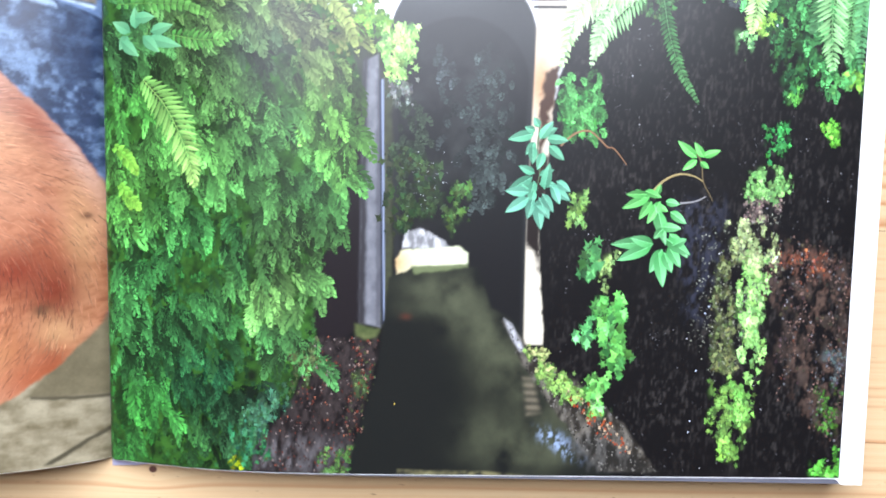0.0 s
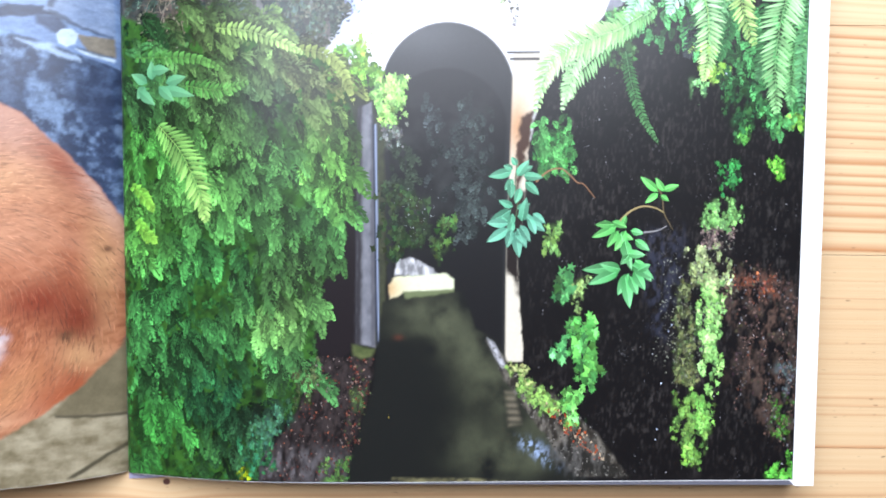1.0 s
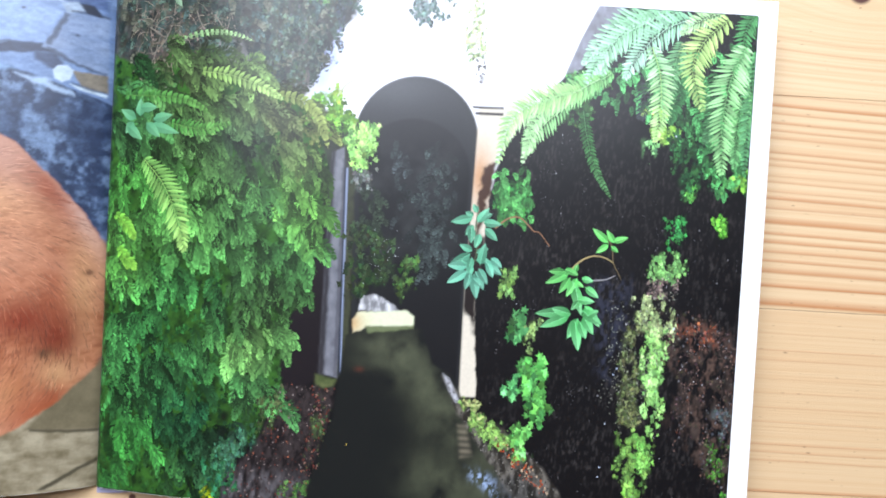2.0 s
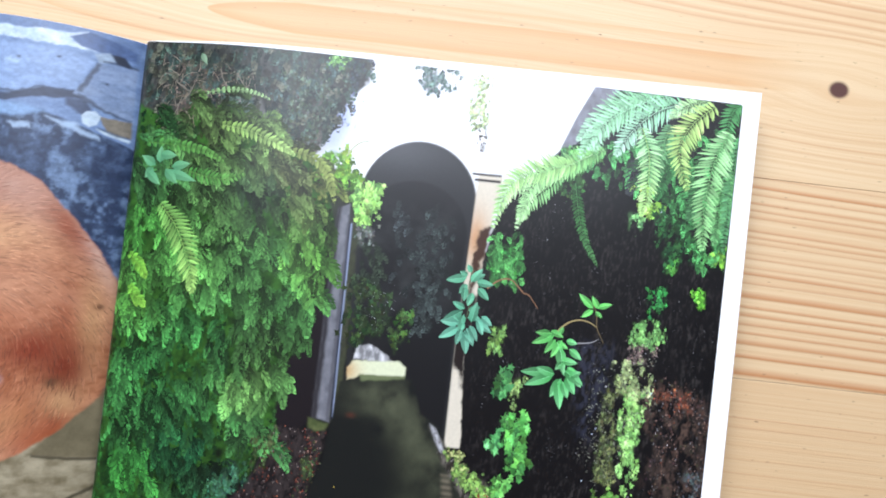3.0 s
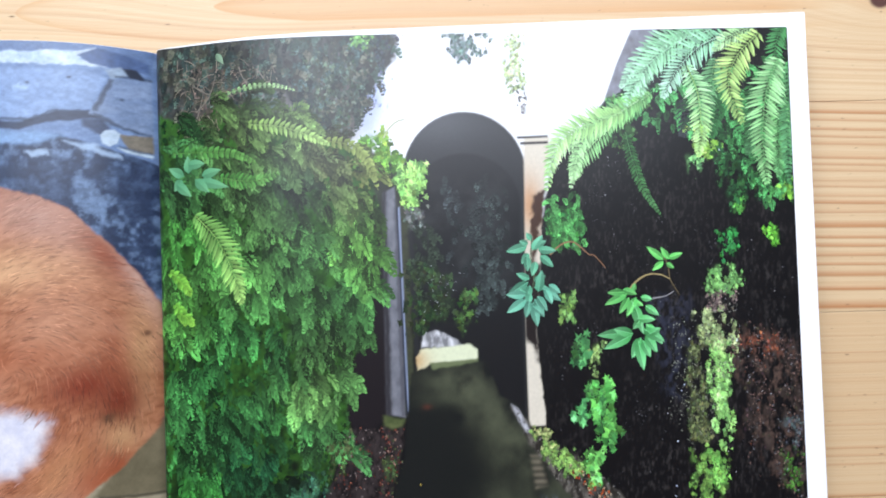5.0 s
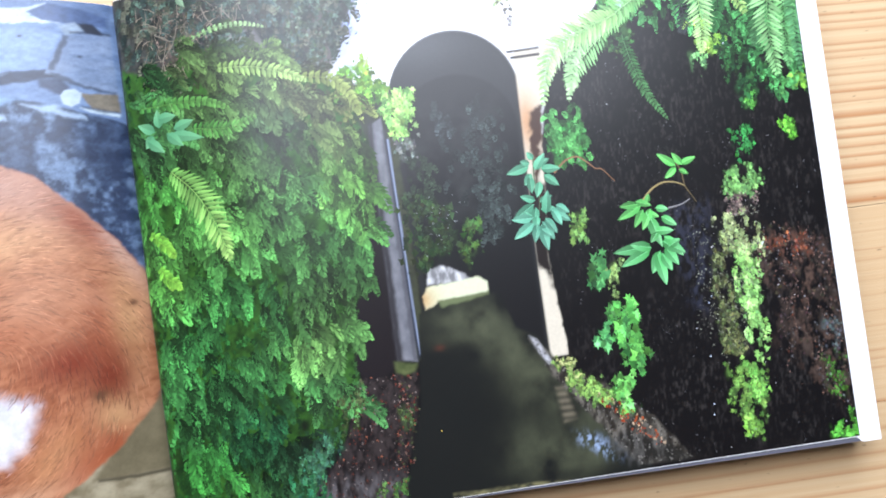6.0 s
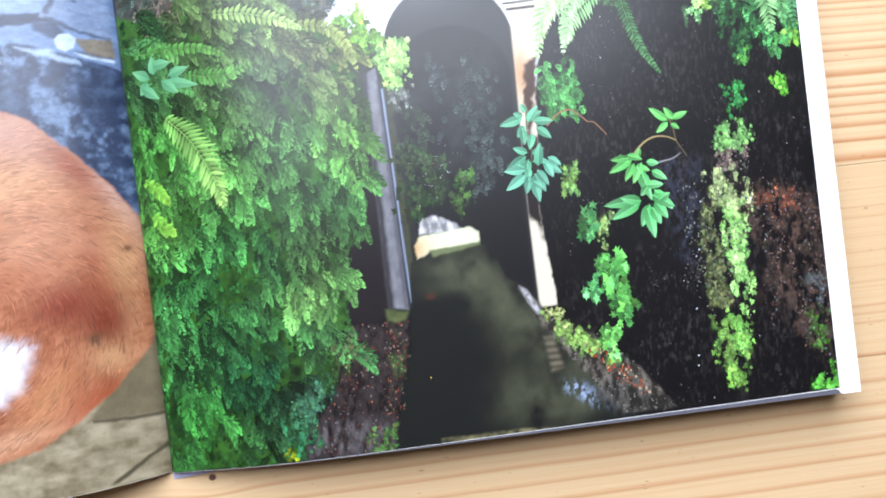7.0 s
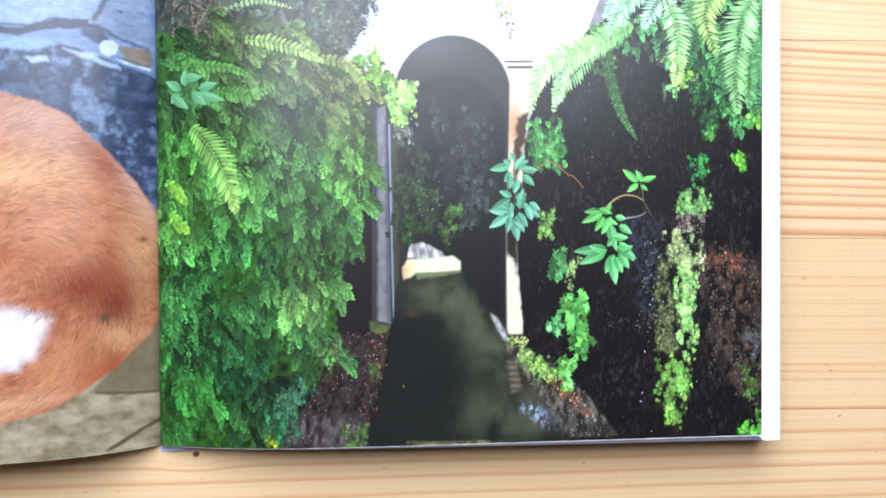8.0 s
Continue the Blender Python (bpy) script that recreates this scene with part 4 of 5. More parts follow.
# broad ferns at the upper right
FR([(239.4, 214.7), (224.6, 209.3), (209.7, 197.7), (201.1, 182.5)], 8.6, 31, (142, 216, 153), (184, 239, 196), 0.22, 68, 0.8)
FR([(244.4, 212.3), (233.2, 207.0), (223.3, 196.7), (217.0, 185.3)], 8.2, 28, (153, 224, 171), (200, 247, 214), 0.23, 68, 0.8)
FR([(207.3, 185.1), (195.0, 177.4), (182.9, 168.5), (176.9, 147.6)], 7.0, 33, (133, 201, 115), (196, 243, 176), 0.22, 68, 0.8)
FR([(199.9, 180.0), (187.7, 176.0), (173.1, 168.3), (166.5, 146.7)], 7.4, 33, (176, 237, 142), (187, 237, 155), 0.23, 68, 0.8)
FR([(228.2, 199.3), (232.2, 186.9), (232.8, 172.1), (231.0, 159.7)], 6.6, 26, (176, 237, 176), (191, 239, 142), 0.24, 70, 0.8)
FR([(259.2, 212.6), (249.1, 202.3), (245.3, 189.7), (250.7, 173.4)], 8.4, 28, (200, 237, 140), (176, 218, 128), 0.25, 68, 0.8)
FR([(266.9, 201.4), (261.2, 187.6), (258.4, 167.7), (259.2, 147.6)], 9.2, 36, (173, 233, 160), (151, 210, 137), 0.26, 70, 0.8)
FR([(270.7, 197.8), (269.9, 180.3), (268.6, 165.4), (268.2, 148.3)], 5.0, 28, (115, 184, 120), (97, 159, 106), 0.25, 70, 0.8)
FR([(239.2, 197.1), (240.3, 184.6), (239.0, 174.7), (236.9, 167.2)], 4.6, 18, (62, 122, 70), (60, 116, 66), 0.21, 66, .8)
FR([(224.4, 184.3), (226.3, 176.9), (225.5, 171.9), (224.7, 168.9)], 4.6, 13, (52, 56, 58), (70, 74, 78), 0.2, 66, .6)
FR([(201.1, 171.4), (203.5, 159.2), (207.6, 147.0), (214.3, 135.8)], 3.4, 26, (44, 92, 46), (93, 147, 90), 0.22, 62, .8)
FR([(256.8, 215.6), (250.5, 212.9), (244.3, 209.7), (239.3, 205.1)], 5.2, 18, (178, 233, 155), (198, 243, 176), 0.235, 66, 0.8)
FR([(270.6, 215.9), (267.1, 210.2), (265.1, 200.1), (263.7, 190.1)], 5.4, 20, (86, 157, 93), (102, 178, 108), 0.22, 66, .8)
FR([(233.3, 215.0), (219.7, 211.7), (207.3, 201.4), (199.4, 189.9)], 6.5, 28, (153, 216, 164), (187, 237, 198), 0.215, 68, 0.8)
FR([(212.2, 187.7), (202.3, 180.8), (191.4, 174.9), (181.7, 163.6)], 5.5, 28, (120, 184, 108), (164, 222, 146), 0.213, 66, 0.8)
FR([(195.0, 173.7), (186.5, 166.2), (180.5, 158.7), (178.1, 151.3)], 6.0, 23, (142, 210, 131), (187, 237, 164), 0.216, 66, 0.8)
FR([(185.3, 172.3), (176.8, 168.4), (170.7, 162.1), (168.4, 153.5)], 6.0, 23, (187, 241, 164), (205, 247, 187), 0.217, 66, 0.8)
FR([(240.5, 202.1), (238.0, 193.3), (235.4, 182.0), (234.5, 172.1)], 6.0, 23, (102, 157, 106), (131, 189, 124), 0.212, 66, 0.8)
FR([(253.9, 189.9), (255.1, 177.5), (253.5, 167.6), (251.4, 160.2)], 5.0, 20, (56, 110, 60), (86, 136, 90), 0.205, 66, 0.8)
FR([(264.9, 190.1), (265.9, 175.2), (264.6, 162.9), (264.2, 150.6)], 6.5, 31, (131, 199, 120), (115, 178, 113), 0.222, 70, 0.8)
FR([(223.4, 211.8), (214.7, 204.0), (209.7, 195.2), (207.7, 186.4)], 6.5, 26, (133, 201, 144), (176, 231, 184), 0.218, 68, 0.8)
fronds.build("leaf_print", right_page, "printed broad teal leaflets")

moss = Stencil(BOUNDS)
for outline, number, size, tone in MOSSES:
    for x, y in scatter(outline, int(number * 1.7), 2.2, 8):
        veil = fbm(np.array(x * 1.7), np.array(y * 0.8), 3.4, 2, 51)
        if veil < 0.4 and number > 25:
            continue
        t = np.array(tone, float) * (0.4 + 1.15 * veil) * rng.uniform(0.62, 1.2) + rng.normal(0, 4, 3)
        moss.lobed((x, y), size * rng.uniform(0.4, 1.6), rng.uniform(0, 6.3), t, 0.12 + 0.05 * rng.random(), int(rng.integers(3, 7)))
moss.build("moss_print", right_page, "printed moss, ivy and small leaves")

# -- ivy ghosts inside the vault
ghosts = Stencil(BOUNDS)
for outline, number, tone in (
    ([(123.7, 151.4), (144.2, 153.0), (149.7, 141.0), (149.1, 112.2), (133.0, 107.1), (125.4, 128.5)], 60, (44, 50, 50)),
    ([(140.0, 150.0), (149.0, 150.0), (150.0, 120.0), (146.0, 92.0), (138.0, 96.0), (137.0, 125.0)], 80, (62, 71, 69)),
    ([(126.0, 149.0), (132.0, 149.0), (131.0, 141.0), (126.0, 142.0)], 10, (66, 73, 75)),
    ([(110.0, 135.0), (118.0, 132.0), (124.0, 112.0), (112.0, 100.0)], 50, (52, 64, 50)),
):
    for x, y in scatter(outline, number, 3.0, 3):
        droop(ghosts, x, y + 2, rng.uniform(3, 7), 1.8, np.array(tone) * rng.uniform(0.55, 1.25), 0.10, 25.0, 5)
ghosts.build("ivy_print", right_page, "printed dim ivy inside the arch")

gloom = Stencil(BOUNDS)
for x, y in scatter([(0.9, 215.2), (103.9, 215.4), (97.2, 194.0), (92.7, 179.0), (83.2, 171.4), (63.4, 178.6), (32.3, 191.5), (5.4, 185.1)], 420, 1.5, 3):
    droop(gloom, x, y + 2, rng.uniform(3.5, 9), rng.uniform(1.2, 2.4), np.array(((76, 96, 84), (88, 90, 76), (66, 84, 80))[rng.choice(3)]) * rng.uniform(0.45, 1.3), 0.09 + 0.01 * rng.random(), 28.0, 5)
gloom.build("undergrowth_print", right_page, "printed dim undergrowth")
straws = Stencil(BOUNDS)
for x, y in scatter([(9.7, 208.1), (57.3, 206.1), (52.8, 193.6), (32.4, 190.3), (25.3, 171.6), (12.8, 177.1)], 130, 1.0, 3):
    a, n_ = rng.uniform(0, 6.3), rng.uniform(2, 6)
    straws.line(curve([(x, y), (x + n_ * 0.5 * math.cos(a), y + n_ * 0.5 * math.sin(a) + 0.6), (x + n_ * math.cos(a), y + n_ * math.sin(a))], 5), 0.35, np.array((138, 126, 112)) * rng.uniform(0.6, 1.2), 0.11)
straws.build("straw_print", right_page, "printed dry stalks")
under = Stencil(BOUNDS)
for x, y in scatter([(192.6, 183.6), (207.3, 190.1), (229.4, 194.3), (271.8, 202.8), (270.5, 138.6), (257.9, 140.8), (241.2, 162.4), (226.7, 171.9), (209.7, 174.0)], 330, 1.5, 3):
    droop(under, x, y + 2, rng.uniform(3, 7), rng.uniform(1.2, 2.2), np.array((74, 140, 80)) * rng.uniform(0.4, 1.5), 0.13 + 0.02 * rng.random(), 30.0, 7)
for x, y in scatter([(164.9, 141.3), (181.7, 146.5), (181.8, 122.4), (168.6, 122.1)], 60, 1.0, 3):
    droop(under, x, y + 2, rng.uniform(3, 6), rng.uniform(1.2, 2.0), np.array((84, 152, 82)) * rng.uniform(0.5, 1.35), 0.16 + 0.02 * rng.random(), 30.0, 7)
under.build("fern_print", right_page, "printed shaded ferns under the broad fronds")
# -- drops, glints, litter
specks = Stencil(BOUNDS)
SPECK_AREA = [(171.0, 127.0), (195.0, 163.9), (228.9, 142.6), (270.0, 138.6), (267.8, 37.4)]+[(267.7, 7.6), (206.0, 8.2), (184.0, 27.6), (169.4, 49.5)]
for x, y in scatter(SPECK_AREA, 1500, 1.0, 2):
    if fbm(np.array(x * 1.4), np.array(y * 0.7), 9.0, 2, 95) < 0.52:
        continue
    g = rng.uniform(45, 115) if rng.random() < 0.92 else rng.uniform(140, 225)
    specks.lobed((x, y), rng.uniform(0.12, 0.5), rng.uniform(0, 6), (g, g, g * 1.03), 0.2, 3)
for x, y in scatter([(113.4, 118.0), (132.7, 116.0), (131.6, 104.0), (115.3, 92.3)], 34, 2.0):
    specks.lobed((x, y), rng.uniform(0.15, 0.35), 0, (205, 210, 216), 0.2, 3)
for x, y in [(216.5, 43.9), (215.1, 26.1), (214.6, 22.2), (243.0, 84.2), (220.3, 66.5), (219.0, 64.0)]+[(239.8, 163.1), (242.6, 83.7)]:
    specks.lobed((x, y), 0.55, 0.4, (206, 218, 250), 0.21, 4)
specks.lobed([(111.8, 29.5)][0], 0.55, 0.2, (214, 186, 90), 0.21, 4)
for x, y in scatter([(216.5, 89.8), (242.8, 99.7), (243.7, 76.2), (223.2, 38.9), (216.2, 52.5)], 420, 3.0, 2):
    g = rng.uniform(70, 165)
    specks.lobed((x, y), rng.uniform(0.15, 0.6), rng.uniform(0, 6), (g, g * 1.02, g * 0.92), 0.19, 4)
for x, y in scatter(BROWN, 900, 6.0, 2):
    if fbm(np.array(x * 1.5), np.array(y * 0.7), 5.0, 2, 91) < 0.54:
        continue
    t = np.array(((150, 122, 112), (120, 92, 80), (140, 140, 146), (134, 78, 58))[rng.choice(4, p=(0.42, 0.32, 0.2, 0.06))]) * rng.uniform(0.45, 1.0)
    specks.lobed((x, y), rng.uniform(0.25, 0.8), rng.uniform(0, 6), t, 0.2 + 0.01 * rng.random(), 4)
for x, y in scatter(PATHWAY, 420, 1.0, 2):
    t = ((96, 50, 40), (120, 108, 104), (66, 54, 52), (150, 92, 70))[rng.choice(4, p=(0.3, 0.25, 0.4, 0.05))]
    specks.lobed((x, y), rng.uniform(0.25, 0.75), rng.uniform(0, 6), t, 0.14 + 0.01 * rng.random(), 4)
for x, y in scatter([(96.8, 52.3), (105.9, 51.8), (103.5, 37.8), (98.8, 16.2), (93.9, 16.2)], 120, 1.4, 2):
    t = ((112, 56, 44), (88, 46, 40), (136, 104, 92), (66, 72, 48))[rng.choice(4)]
    specks.lobed((x, y), rng.uniform(0.3, 0.9), rng.uniform(0, 6), t, 0.16 + 0.01 * rng.random(), 4)
for x, y in scatter([(170.5, 36.1), (177.9, 33.7), (190.1, 21.4), (196.2, 14.1), (191.2, 12.9), (181.5, 22.7)], 95, 0.8, 2):
    t = ((178, 86, 44), (150, 62, 34), (196, 170, 140))[rng.choice(3)]
    specks.lobed((x, y), rng.uniform(0.3, 0.95), rng.uniform(0, 6), t, 0.2 + 0.01 * rng.random(), 4)
for x, y in scatter(KERB, 420, 0.8, 2):
    g = rng.uniform(30, 140)
    specks.lobed((x, y), rng.uniform(0.25, 0.7), rng.uniform(0, 6), (g, g * 0.97, g * 0.92), 0.14 + 0.01 * rng.random(), 4)
specks.build("speck_print", right_page, "printed glints and leaf litter")

# -- twigs and the glossy long-leaved sprays in front of the rock
def twig(pts, width, tone, h):
    st = Stencil(BOUNDS)
    st.line(pts, width, tone, h)
    st.build("twig_print", right_page)


twig(curve([(167.4, 120.9), (172.2, 125.1), (177.0, 126.1), (180.6, 123.5), (183.5, 120.7), (185.9, 120.1), (190.2, 114.9)], 24), 0.75, (150, 112, 84), 0.27)
twig(curve([(199.3, 105.5), (203.4, 109.7), (208.2, 111.9), (213.0, 111.5), (216.6, 109.7)], 18), 0.9, (168, 150, 104), 0.27)
twig(curve([(208.9, 101.9), (214.2, 102.7), (217.8, 104.5)], 12), 0.7, (150, 148, 150), 0.27)
twig(curve([(213.5, 120.1), (215.9, 115.9), (216.6, 109.7), (219.0, 105.2), (220.1, 102.9)], 14), 0.6, (110, 96, 70), 0.27)
twig(curve([(160.2, 129.1), (159.5, 119.5), (160.4, 111.2), (158.1, 100.5)], 14), 0.5, (90, 110, 80), 0.265)
for path in ([(17.1, 198.6), (24.2, 194.4), (30.9, 195.1)], [(19.1, 187.0), (24.8, 193.1), (27.9, 201.9)], [(16.8, 179.0), (19.7, 185.7), (22.0, 194.5)], [(38.3, 205.2), (40.3, 200.1), (43.8, 196.2)], [(46.1, 203.7), (51.4, 197.4), (53.0, 202.4)]):
    twig(curve(path, 10), 0.6, (128, 120, 108), 0.2)
for path in ([(99.7, 171.7), (102.5, 176.2), (105.9, 178.8), (108.8, 179.3)],):
    twig(curve(path, 10), 0.7, (186, 190, 150), 0.2)
def spray(roots, tips, width, tone, tone_tip, h):
    sprays = Stencil(BOUNDS)
    for k, (a, b_) in enumerate(zip(roots, tips)):
        d = np.subtract(b_, a)
        g = rng.uniform(0.85, 1.15)
        sprays.lens(a, d / np.hypot(*d), np.hypot(*d), 0.76 * width * min(1.15, 0.45 + np.hypot(*d) / 14.0), np.multiply(tone, g), np.multiply(tone_tip, g), h + 0.006 * k, 6, 0.8, (1.08, 0.86))
        sprays.line([a, np.add(a, np.multiply(d, 0.9))], 0.22, np.multiply(tone_tip, 1.12), h + 0.006 * k + 0.003)
    sprays.build("spray_print", right_page, "printed glossy long-leaved green spray")


spray([(158.1, 124.8), (158.5, 125.7), (159.9, 127.2), (160.9, 124.4), (162.6, 123.2), (163.4, 120.8), (158.6, 121.9), (157.9, 120.7), (160.2, 123.1), (161.5, 118.4)],
      [(149.2, 122.7), (154.9, 127.1), (158.0, 130.5), (166.2, 126.9), (170.1, 122.6), (168.7, 115.9), (155.5, 117.5), (157.9, 114.3), (164.7, 129.2), (159.6, 112.4)], 4.6, (88, 160, 124), (118, 186, 150), 0.29)
spray([(158.7, 111.2), (158.0, 110.0), (160.4, 110.5), (158.7, 108.6), (160.4, 107.6), (158.7, 105.2), (156.8, 105.7), (162.1, 105.8)],
      [(153.2, 113.7), (149.2, 104.6), (165.4, 112.5), (156.9, 101.6), (165.9, 107.7), (157.6, 100.5), (154.4, 107.5), (163.9, 114.8)], 4.4, (80, 150, 116), (112, 180, 146), 0.34)
spray([(156.8, 104.7), (156.9, 102.8), (158.3, 102.4), (159.7, 101.7), (160.4, 102.9), (161.6, 104.1), (164.0, 107.2), (166.4, 108.7), (165.2, 106.5), (158.1, 100.5), (159.8, 100.0)],
      [(148.7, 105.0), (148.8, 97.5), (156.5, 95.3), (161.3, 91.6), (164.1, 95.4), (165.5, 97.8), (171.2, 101.9), (171.2, 105.0), (167.6, 100.7), (156.9, 96.9), (162.9, 97.0)], 4.6, (92, 160, 132), (124, 186, 158), 0.39)
spray([(198.6, 104.1), (197.9, 103.1), (199.3, 102.5), (200.3, 101.3), (201.0, 104.9), (197.4, 104.8), (197.0, 106.0), (202.2, 102.5)],
      [(189.1, 99.7), (193.8, 106.4), (195.0, 96.0), (205.1, 99.0), (202.2, 108.4), (190.3, 104.7), (202.7, 103.7), (197.9, 94.6)], 4.0, (84, 172, 86), (126, 206, 118), 0.30)
spray([(200.3, 101.3), (201.7, 98.9), (204.1, 102.5), (205.8, 99.0), (203.4, 93.1), (202.7, 93.8), (205.8, 91.5)],
      [(204.6, 87.2), (204.1, 89.6), (208.9, 101.5), (211.3, 94.9), (200.3, 89.5), (209.8, 93.2), (212.2, 83.1)], 4.6, (82, 170, 90), (140, 214, 150), 0.34)
spray([(199.3, 88.3), (199.8, 87.1), (200.3, 87.6), (203.4, 86.0), (202.2, 84.8), (204.1, 84.9), (205.5, 87.2), (204.6, 89.6), (206.9, 87.3)],
      [(185.5, 87.3), (187.9, 81.7), (192.2, 89.8), (199.3, 77.7), (204.0, 72.7), (206.9, 77.9), (209.8, 79.8), (213.1, 84.1), (211.7, 89.7)], 5.0, (72, 156, 84), (128, 204, 140), 0.38)
spray([(214.2, 117.7), (214.2, 117.0), (215.4, 116.3), (216.2, 118.3), (216.6, 117.8)], [(207.5, 123.4), (209.4, 113.3), (218.5, 114.0), (222.4, 120.3), (213.3, 123.0)], 3.8, (96, 190, 92), (130, 216, 118), 0.31)

# ---------------------------------------------------------------- left page: stone wall, rust-red rounded shape, pale paving
side = np.concatenate([np.linspace(0, 0.30, 190), np.linspace(0.31, 1, 60)])
TX, TY = sheet(side, np.linspace(0, 1, 420), (-271.8, -274.8), (2.3, -9.4), (215.5, 215.9))
TX, TY = TX[:, ::-1], TY[:, ::-1]
L = np.zeros((*TX.shape, 3)) + ink((54, 65, 90))
m1, m2, m3 = fbm(TX, TY, 16, 4, 21), fbm(TX, TY, 4.0, 5, 22, 0.6), fbm(TX, TY * 3.0, 8.0, 4, 23)
wash(L, np.clip(m2 * 3.2 - 1.35, 0, 1), (90, 106, 136))
wash(L, np.clip(m2 * m1 * 5.0 - 1.5, 0, 1) * 0.55, (150, 170, 202))
wash(L, np.clip(1.1 - m1 * 2.4, 0, 1) * 0.6, (48, 58, 84))


def stretch(points):
    """Carries an outline that leaves the seen part of the page on to its far edge."""
    return [(x if x > -58 else -280.0, y) for x, y in points]


wash(L, inside(TX, TY, stretch([(-71.1, 218.1), (-34.8, 218.3), (0.7, 218.7), (0.4, 165.1), (-4.4, 167.2), (-15.5, 170.7), (-34.3, 176.2), (-68.0, 176.6)]), 0.6, 0.8), (112, 132, 170), (142, 162, 198), np.clip(m3 * 1.4 - 0.2, 0, 1))
wash(L, inside(TX, TY, stretch([(-71.0, 217.1), (-34.7, 217.8), (-1.2, 217.6), (-2.3, 204.6), (-16.5, 208.0), (-25.9, 212.5), (-40.8, 210.7), (-70.5, 210.2)]), 0.5, 0.5), (96, 114, 150), (124, 142, 178), m3)
wash(L, inside(TX, TY, stretch([(-70.4, 209.2), (-47.6, 211.2), (-35.5, 212.2), (-25.9, 212.5), (-21.9, 214.1), (-27.8, 209.2), (-17.4, 206.3), (-27.7, 206.2), (-47.2, 205.8), (-70.1, 205.3)]), 0.5, 0.9, 3.0), (188, 202, 222), (240, 244, 248), np.clip(m2 * 2 - 0.5, 0, 1))
wash(L, inside(TX, TY, [(-28.3, 210.6), (-20.9, 214.3), (-9.7, 212.0), (-3.1, 209.6), (-3.3, 205.7), (-14.4, 205.8), (-23.6, 207.3)], 0.6), (88, 106, 146))
wash(L, inside(TX, TY, stretch([(-70.0, 203.3), (-27.5, 204.2), (-17.5, 201.4), (-23.5, 187.9), (-45.7, 183.3), (-68.5, 183.3)]), 0.8, 0.5), (138, 158, 196), (158, 176, 210), m3)
wash(L, inside(TX, TY, stretch([(-68.2, 179.0), (-47.8, 181.7), (-35.0, 186.5), (-23.5, 187.2), (-18.6, 184.3), (-26.3, 182.9), (-39.0, 181.3), (-49.8, 178.2)]), 0.6, 0.5), (58, 66, 88))
wash(L, inside(TX, TY, [(-26.4, 183.4), (-19.2, 183.3), (-16.0, 180.2), (-19.4, 176.7), (-26.2, 179.9)], 1.0, 0.8), (70, 80, 106))
wash(L, inside(TX, TY, [(-16.7, 201.3), (-2.2, 202.8), (-1.5, 178.0), (-11.6, 179.9), (-23.8, 185.6)], 0.5, 0.4), (124, 140, 172), (150, 162, 188), m3)
wash(L, inside(TX, TY, [(-14.9, 205.7), (-7.4, 206.8), (-4.4, 202.3), (-9.2, 202.3)], 0.5, 0.4), (44, 50, 66))
wash(L, inside(TX, TY, [(-18.1, 205.1), (-13.4, 206.5), (-10.0, 203.1), (-15.9, 201.5)], 0.6, 0.8), (168, 180, 198))
wash(L, inside(TX, TY, [(-13.5, 177.5), (-1.3, 177.6), (-1.3, 169.8), (-10.0, 171.5)], 0.5, 0.5), (122, 110, 100), (160, 144, 124), m2)
wash(L, inside(TX, TY, [(-19.6, 176.7), (-17.9, 178.9), (-14.8, 179.4), (-12.7, 177.7), (-13.7, 173.5), (-16.4, 172.1), (-18.8, 173.3)], 0.4, 0.3), (196, 208, 222), (226, 232, 240), m2)
wash(L, inside(TX, TY, [(-14.0, 171.9), (-9.6, 171.1), (-1.2, 169.3), (-1.6, 168.2), (-10.5, 169.9)], 0.4), (212, 222, 232))
for px, py in [(-12.3, 192.7), (-31.1, 200.7), (-46.7, 197.9)]:
    wash(L, bell(TX, TY, px, py, 0.9, 0.6), (60, 66, 84))
wash(L, inside(TX, TY, stretch([(-68.0, 176.6), (-43.1, 177.6), (-32.2, 175.4), (-45.0, 172.1), (-67.7, 173.2)]), 1.2, 1.2), (142, 168, 204))
worn = np.clip(fbm(TX, TY * 1.6, 2.2, 4, 27, 0.6) * 1.6 - 0.3, 0, 1)
L *= (0.68 + 0.36 * worn[..., None]) * np.array((0.88, 0.97, 1.0))
for crack in ([(-16.9, 201.0), (-22.5, 187.5), (-20.5, 186.6), (-15.2, 200.0)], [(-22.0, 186.2), (-11.6, 180.6), (-1.8, 178.6), (-1.8, 177.6), (-12.0, 179.2), (-23.0, 184.4)], [(-15.0, 203.2), (-2.4, 203.6), (-2.4, 202.4), (-15.0, 202.0)], [(-13.0, 172.6), (-1.4, 170.4), (-1.4, 169.8), (-13.0, 171.6)], [(-58.0, 183.0), (-46.0, 183.2), (-35.0, 187.2), (-35.0, 186.2), (-46.0, 181.8), (-58.0, 181.6)]):
    wash(L, inside(TX, TY, crack, 0.7, 0.9, 3.0) * 0.75, (40, 46, 62))
for chip in ([(-48.0, 169.0), (-40.0, 170.5), (-37.0, 168.0), (-44.0, 166.8)], [(-33.0, 174.0), (-22.0, 172.5), (-12.0, 168.2), (-12.0, 166.8), (-24.0, 169.6)], [(-52.0, 196.5), (-46.0, 197.2), (-46.0, 195.8), (-52.0, 195.6)]):
    wash(L, inside(TX, TY, chip, 0.9, 1.4, 3.0) * 0.7, (176, 200, 226))
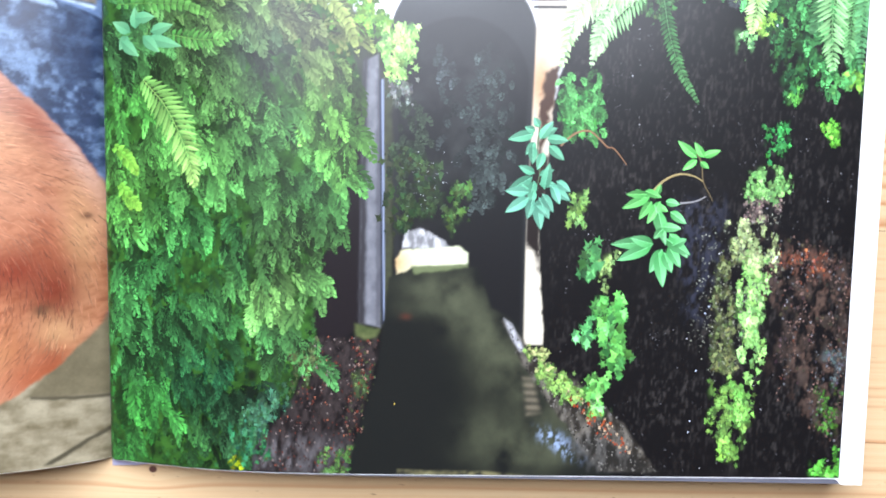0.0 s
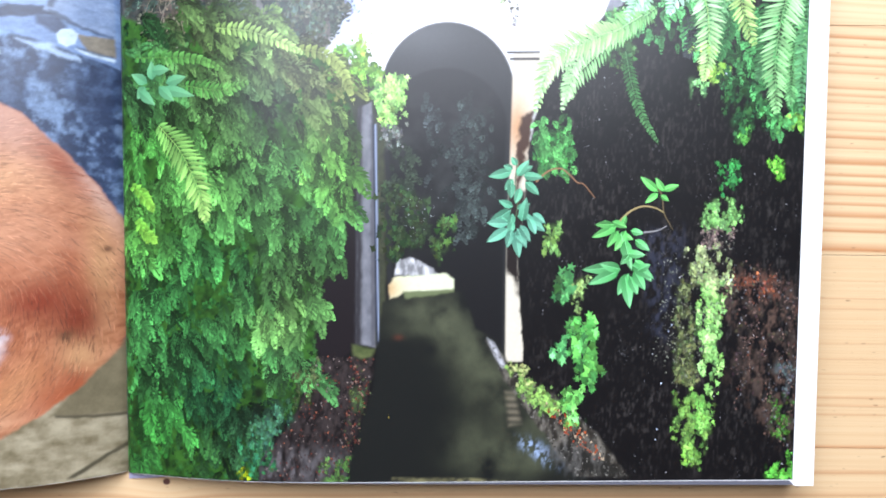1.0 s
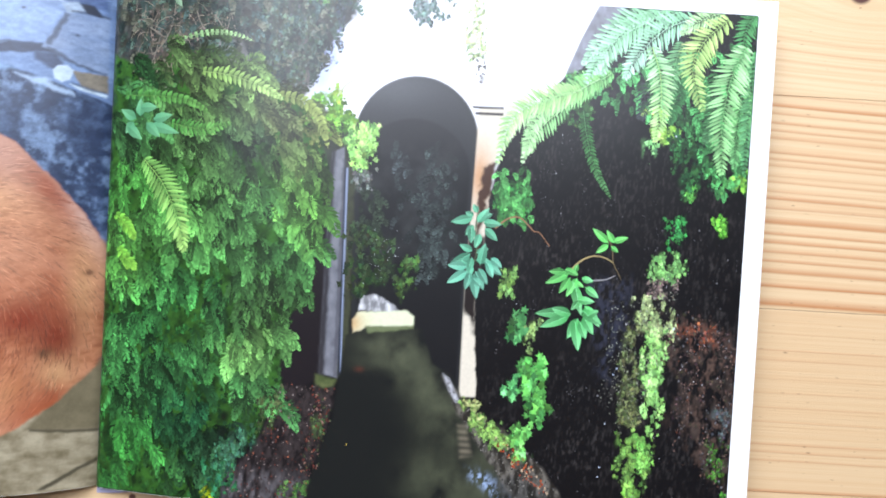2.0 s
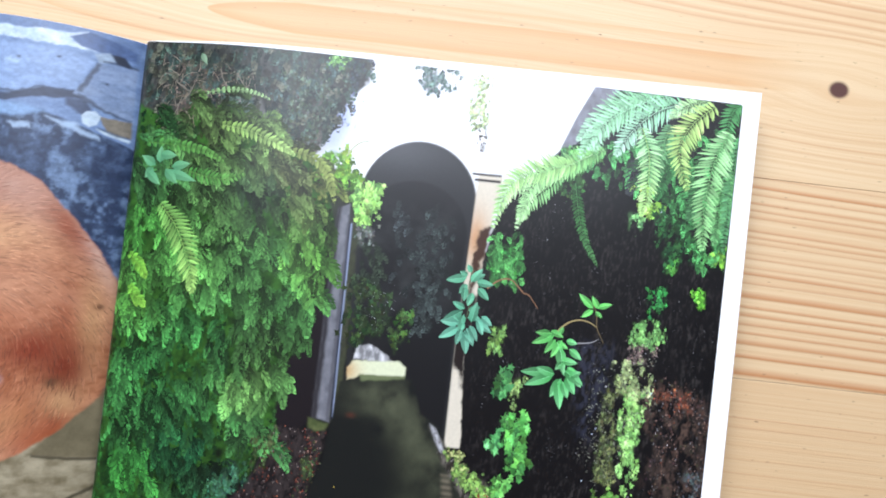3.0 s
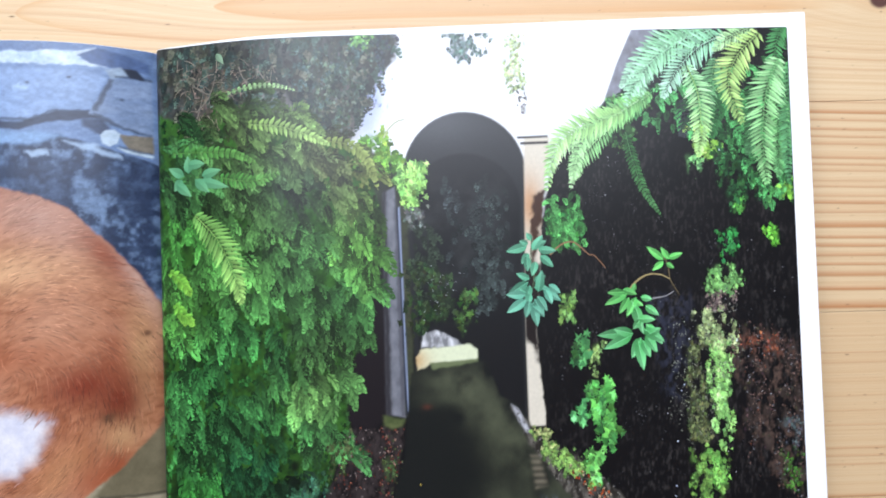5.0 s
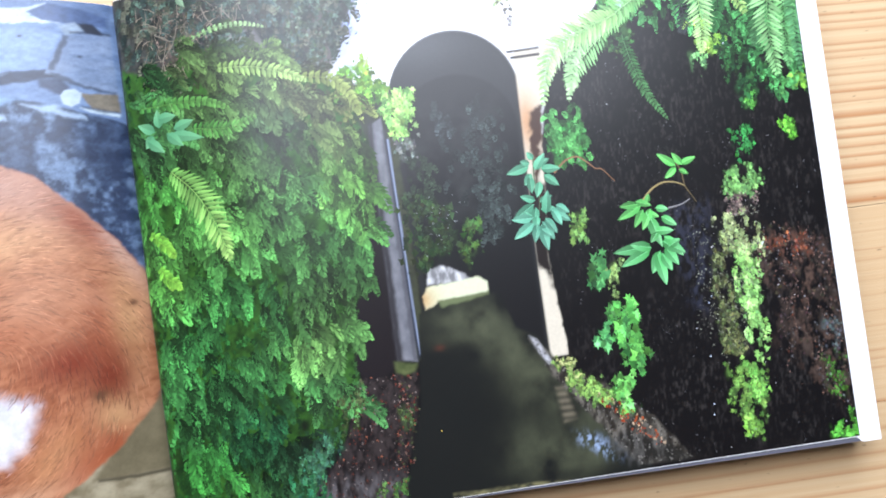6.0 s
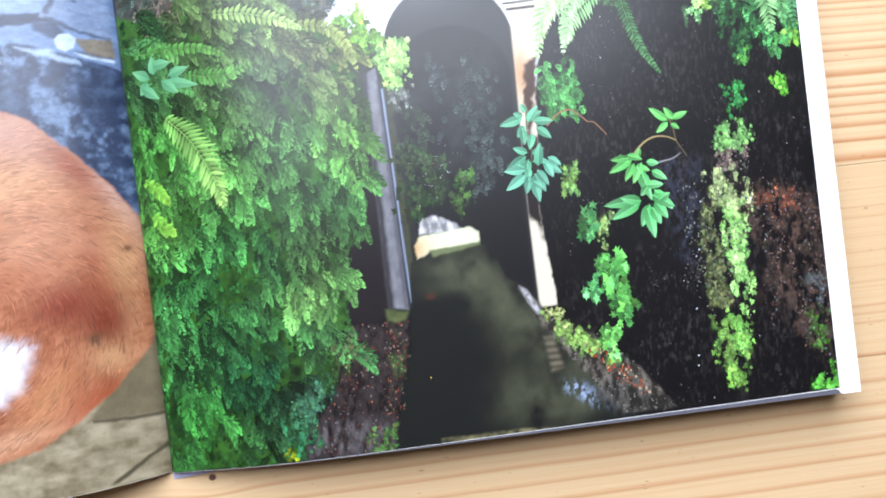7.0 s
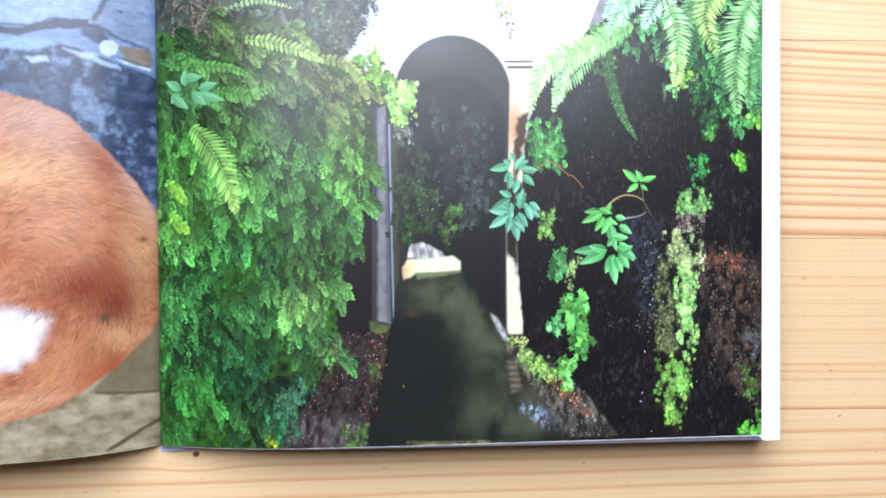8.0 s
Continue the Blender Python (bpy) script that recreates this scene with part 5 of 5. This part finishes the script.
# paving
PAVING = stretch([(-67.6, 41.9), (-28.4, 27.1), (-10.6, 40.2), (-0.6, 53.0), (5.2, 59.1), (5.8, -0.5), (-23.8, -5.7), (-66.7, -16.0)])
wash(L, inside(TX, TY, PAVING, 0.8), (118, 107, 82), (174, 163, 136), np.clip(m2 * 1.1 + m3 * 1.3 - 0.7, 0, 1))
wash(L, inside(TX, TY, [(-20.3, 27.5), (6.1, 26.8), (5.8, 59.1), (-2.0, 51.8)], 1.0, 0.5), (100, 92, 70), (132, 121, 95), m2)
for seam in ([(-14.8, 3.0), (5.0, 15.5), (5.0, 14.0), (-12.0, 2.7)], [(-18.7, 27.9), (6.1, 26.3), (6.2, 25.0), (-18.7, 26.9)]):
    wash(L, inside(TX, TY, seam, 0.6, 0.5), (80, 74, 58))
# plain rounded rust-red shape with a brushed surface
RUST = stretch([(-70.0, 156.7), (-56.5, 153.9), (-43.3, 150.7), (-30.4, 144.9), (-16.0, 130.3), (-5.9, 117.5), (0.9, 106.3), (6.0, 91.6), (6.0, 64.0), (1.4, 53.3), (-11.4, 37.8), (-22.4, 29.1), (-36.7, 20.0), (-53.9, 16.3), (-67.1, 14.7)])
rust = inside(TX, TY, RUST, 0.9, 0.5, 2.0)
brush = fbm(TX + 0.8 * TY, TY * 3.2 - 1.2 * TX, 5.0, 4, 41, 0.6)
wash(L, rust, (142, 80, 52), (190, 126, 92), np.clip(brush * 2.2 - 0.6, 0, 1))
wash(L, rust * np.clip(m1 * 2.2 - 0.9, 0, 1) * 0.55, (220, 164, 132))
SHEEN = (
    (-40, 141, 26, 12, -20, 0.8, (204, 160, 140)), (-56, 120, 26, 9, 0, 0.9, (236, 184, 138)), (-34, 97, 18, 13, 20, 0.75, (216, 158, 122)),
    (-16, 125, 14, 5, -48, 0.9, (160, 86, 60)), (-5, 115, 4, 15, 22, 0.9, (210, 170, 154)), (-5, 82, 5, 22, 0, 0.8, (206, 158, 112)),
    (-52, 84, 24, 6, 8, 0.6, (188, 112, 78)), (-23, 73, 14, 7, 10, 1.0, (142, 64, 42)), (-12, 65, 7, 9, 0, 1.0, (122, 48, 32)),
    (-14.5, 84, 4, 14, 0, 0.6, (160, 88, 60)), (-15.5, 59, 2.4, 1.8, 20, 1.0, (66, 34, 26)), (-3, 93, 1.6, 1.1, 0, 0.9, (96, 62, 46)), (-12, 50, 6, 6, 30, 0.9, (214, 166, 118)),
    (-24, 44, 9, 12, 25, 0.8, (172, 98, 64)), (-32, 38, 6, 14, -30, 0.7, (212, 150, 104)), (-18, 33, 12, 5, 30, 0.8, (176, 92, 58)), (-12, 41, 4, 6, 0, 0.7, (164, 84, 54)), (-48, 24, 18, 4, 10, 0.8, (222, 170, 134)),
)
for px, py, rx, ry, turn, k, tone in SHEEN:
    wash(L, rust * np.clip(bell(TX, TY, px, py, rx * 1.15, ry * 1.15, turn) * k * (0.65 + brush * 0.7), 0, 1), np.multiply(tone, 0.93))
wash(L, rust * inside(TX, TY, stretch([(-68.1, 65.1), (-48.2, 63.8), (-36.3, 59.0), (-39.3, 47.3), (-47.7, 38.2), (-67.6, 37.3)]), 4.0, 2.0), (238, 234, 236), (206, 206, 222), np.clip(m2 * 1.4 - 0.3, 0, 1))
grid_mesh("photo_print", TX, TY, 0.05, INK, left_page, "printed photo of blue-grey stone, rust-red rounded shape and pale paving", L)
# brushed strokes over the rust-red shape
strokes = Stencil((-66.0, 2.6, 2.0, 214.0))
stroke_zone = [(-56.5, 151.0), (-43.2, 147.9), (-30.4, 141.3), (-15.9, 126.6), (-6.9, 114.9), (-1.3, 104.1), (0.4, 91.6), (0.4, 65.3), (-3.0, 53.1), (-12.6, 40.3), (-22.4, 31.4), (-36.7, 22.8), (-53.9, 19.1)]
centre = np.array([(-50.7, 79.1)][0])
for k, p in enumerate(scatter(stroke_zone, 1900, 0.2, 1)):
    out = p - centre
    a = math.atan2(out[1], out[0]) - 1.15 + rng.normal(0, 0.14)
    way = np.array((math.cos(a), math.sin(a)))
    j_, i_ = np.unravel_index(np.argmin((TX[::6, ::3] - p[0]) ** 2 + (TY[::6, ::3] - p[1]) ** 2), TX[::6, ::3].shape)
    base = 255 * np.clip(L[j_ * 6, i_ * 3] / 0.8, 0, 1) ** (1 / 2.25) * rng.choice((0.88, 0.95, 1.05, 1.13))
    if inside(p[0:1], p[1:2], stretch([(-68.1, 65.1), (-48.2, 63.8), (-34.2, 59.0), (-37.1, 45.0), (-47.7, 35.9), (-67.5, 35.0)]), 1.0)[0] > 0.4:
        continue
    strokes.lens(p, way, rng.uniform(2.5, 6.0), rng.uniform(0.25, 0.55), base, base * 0.97, 0.07 + 0.00002 * k, 2)
strokes.build("stroke_print", left_page, "printed brushed rust-red strokes")
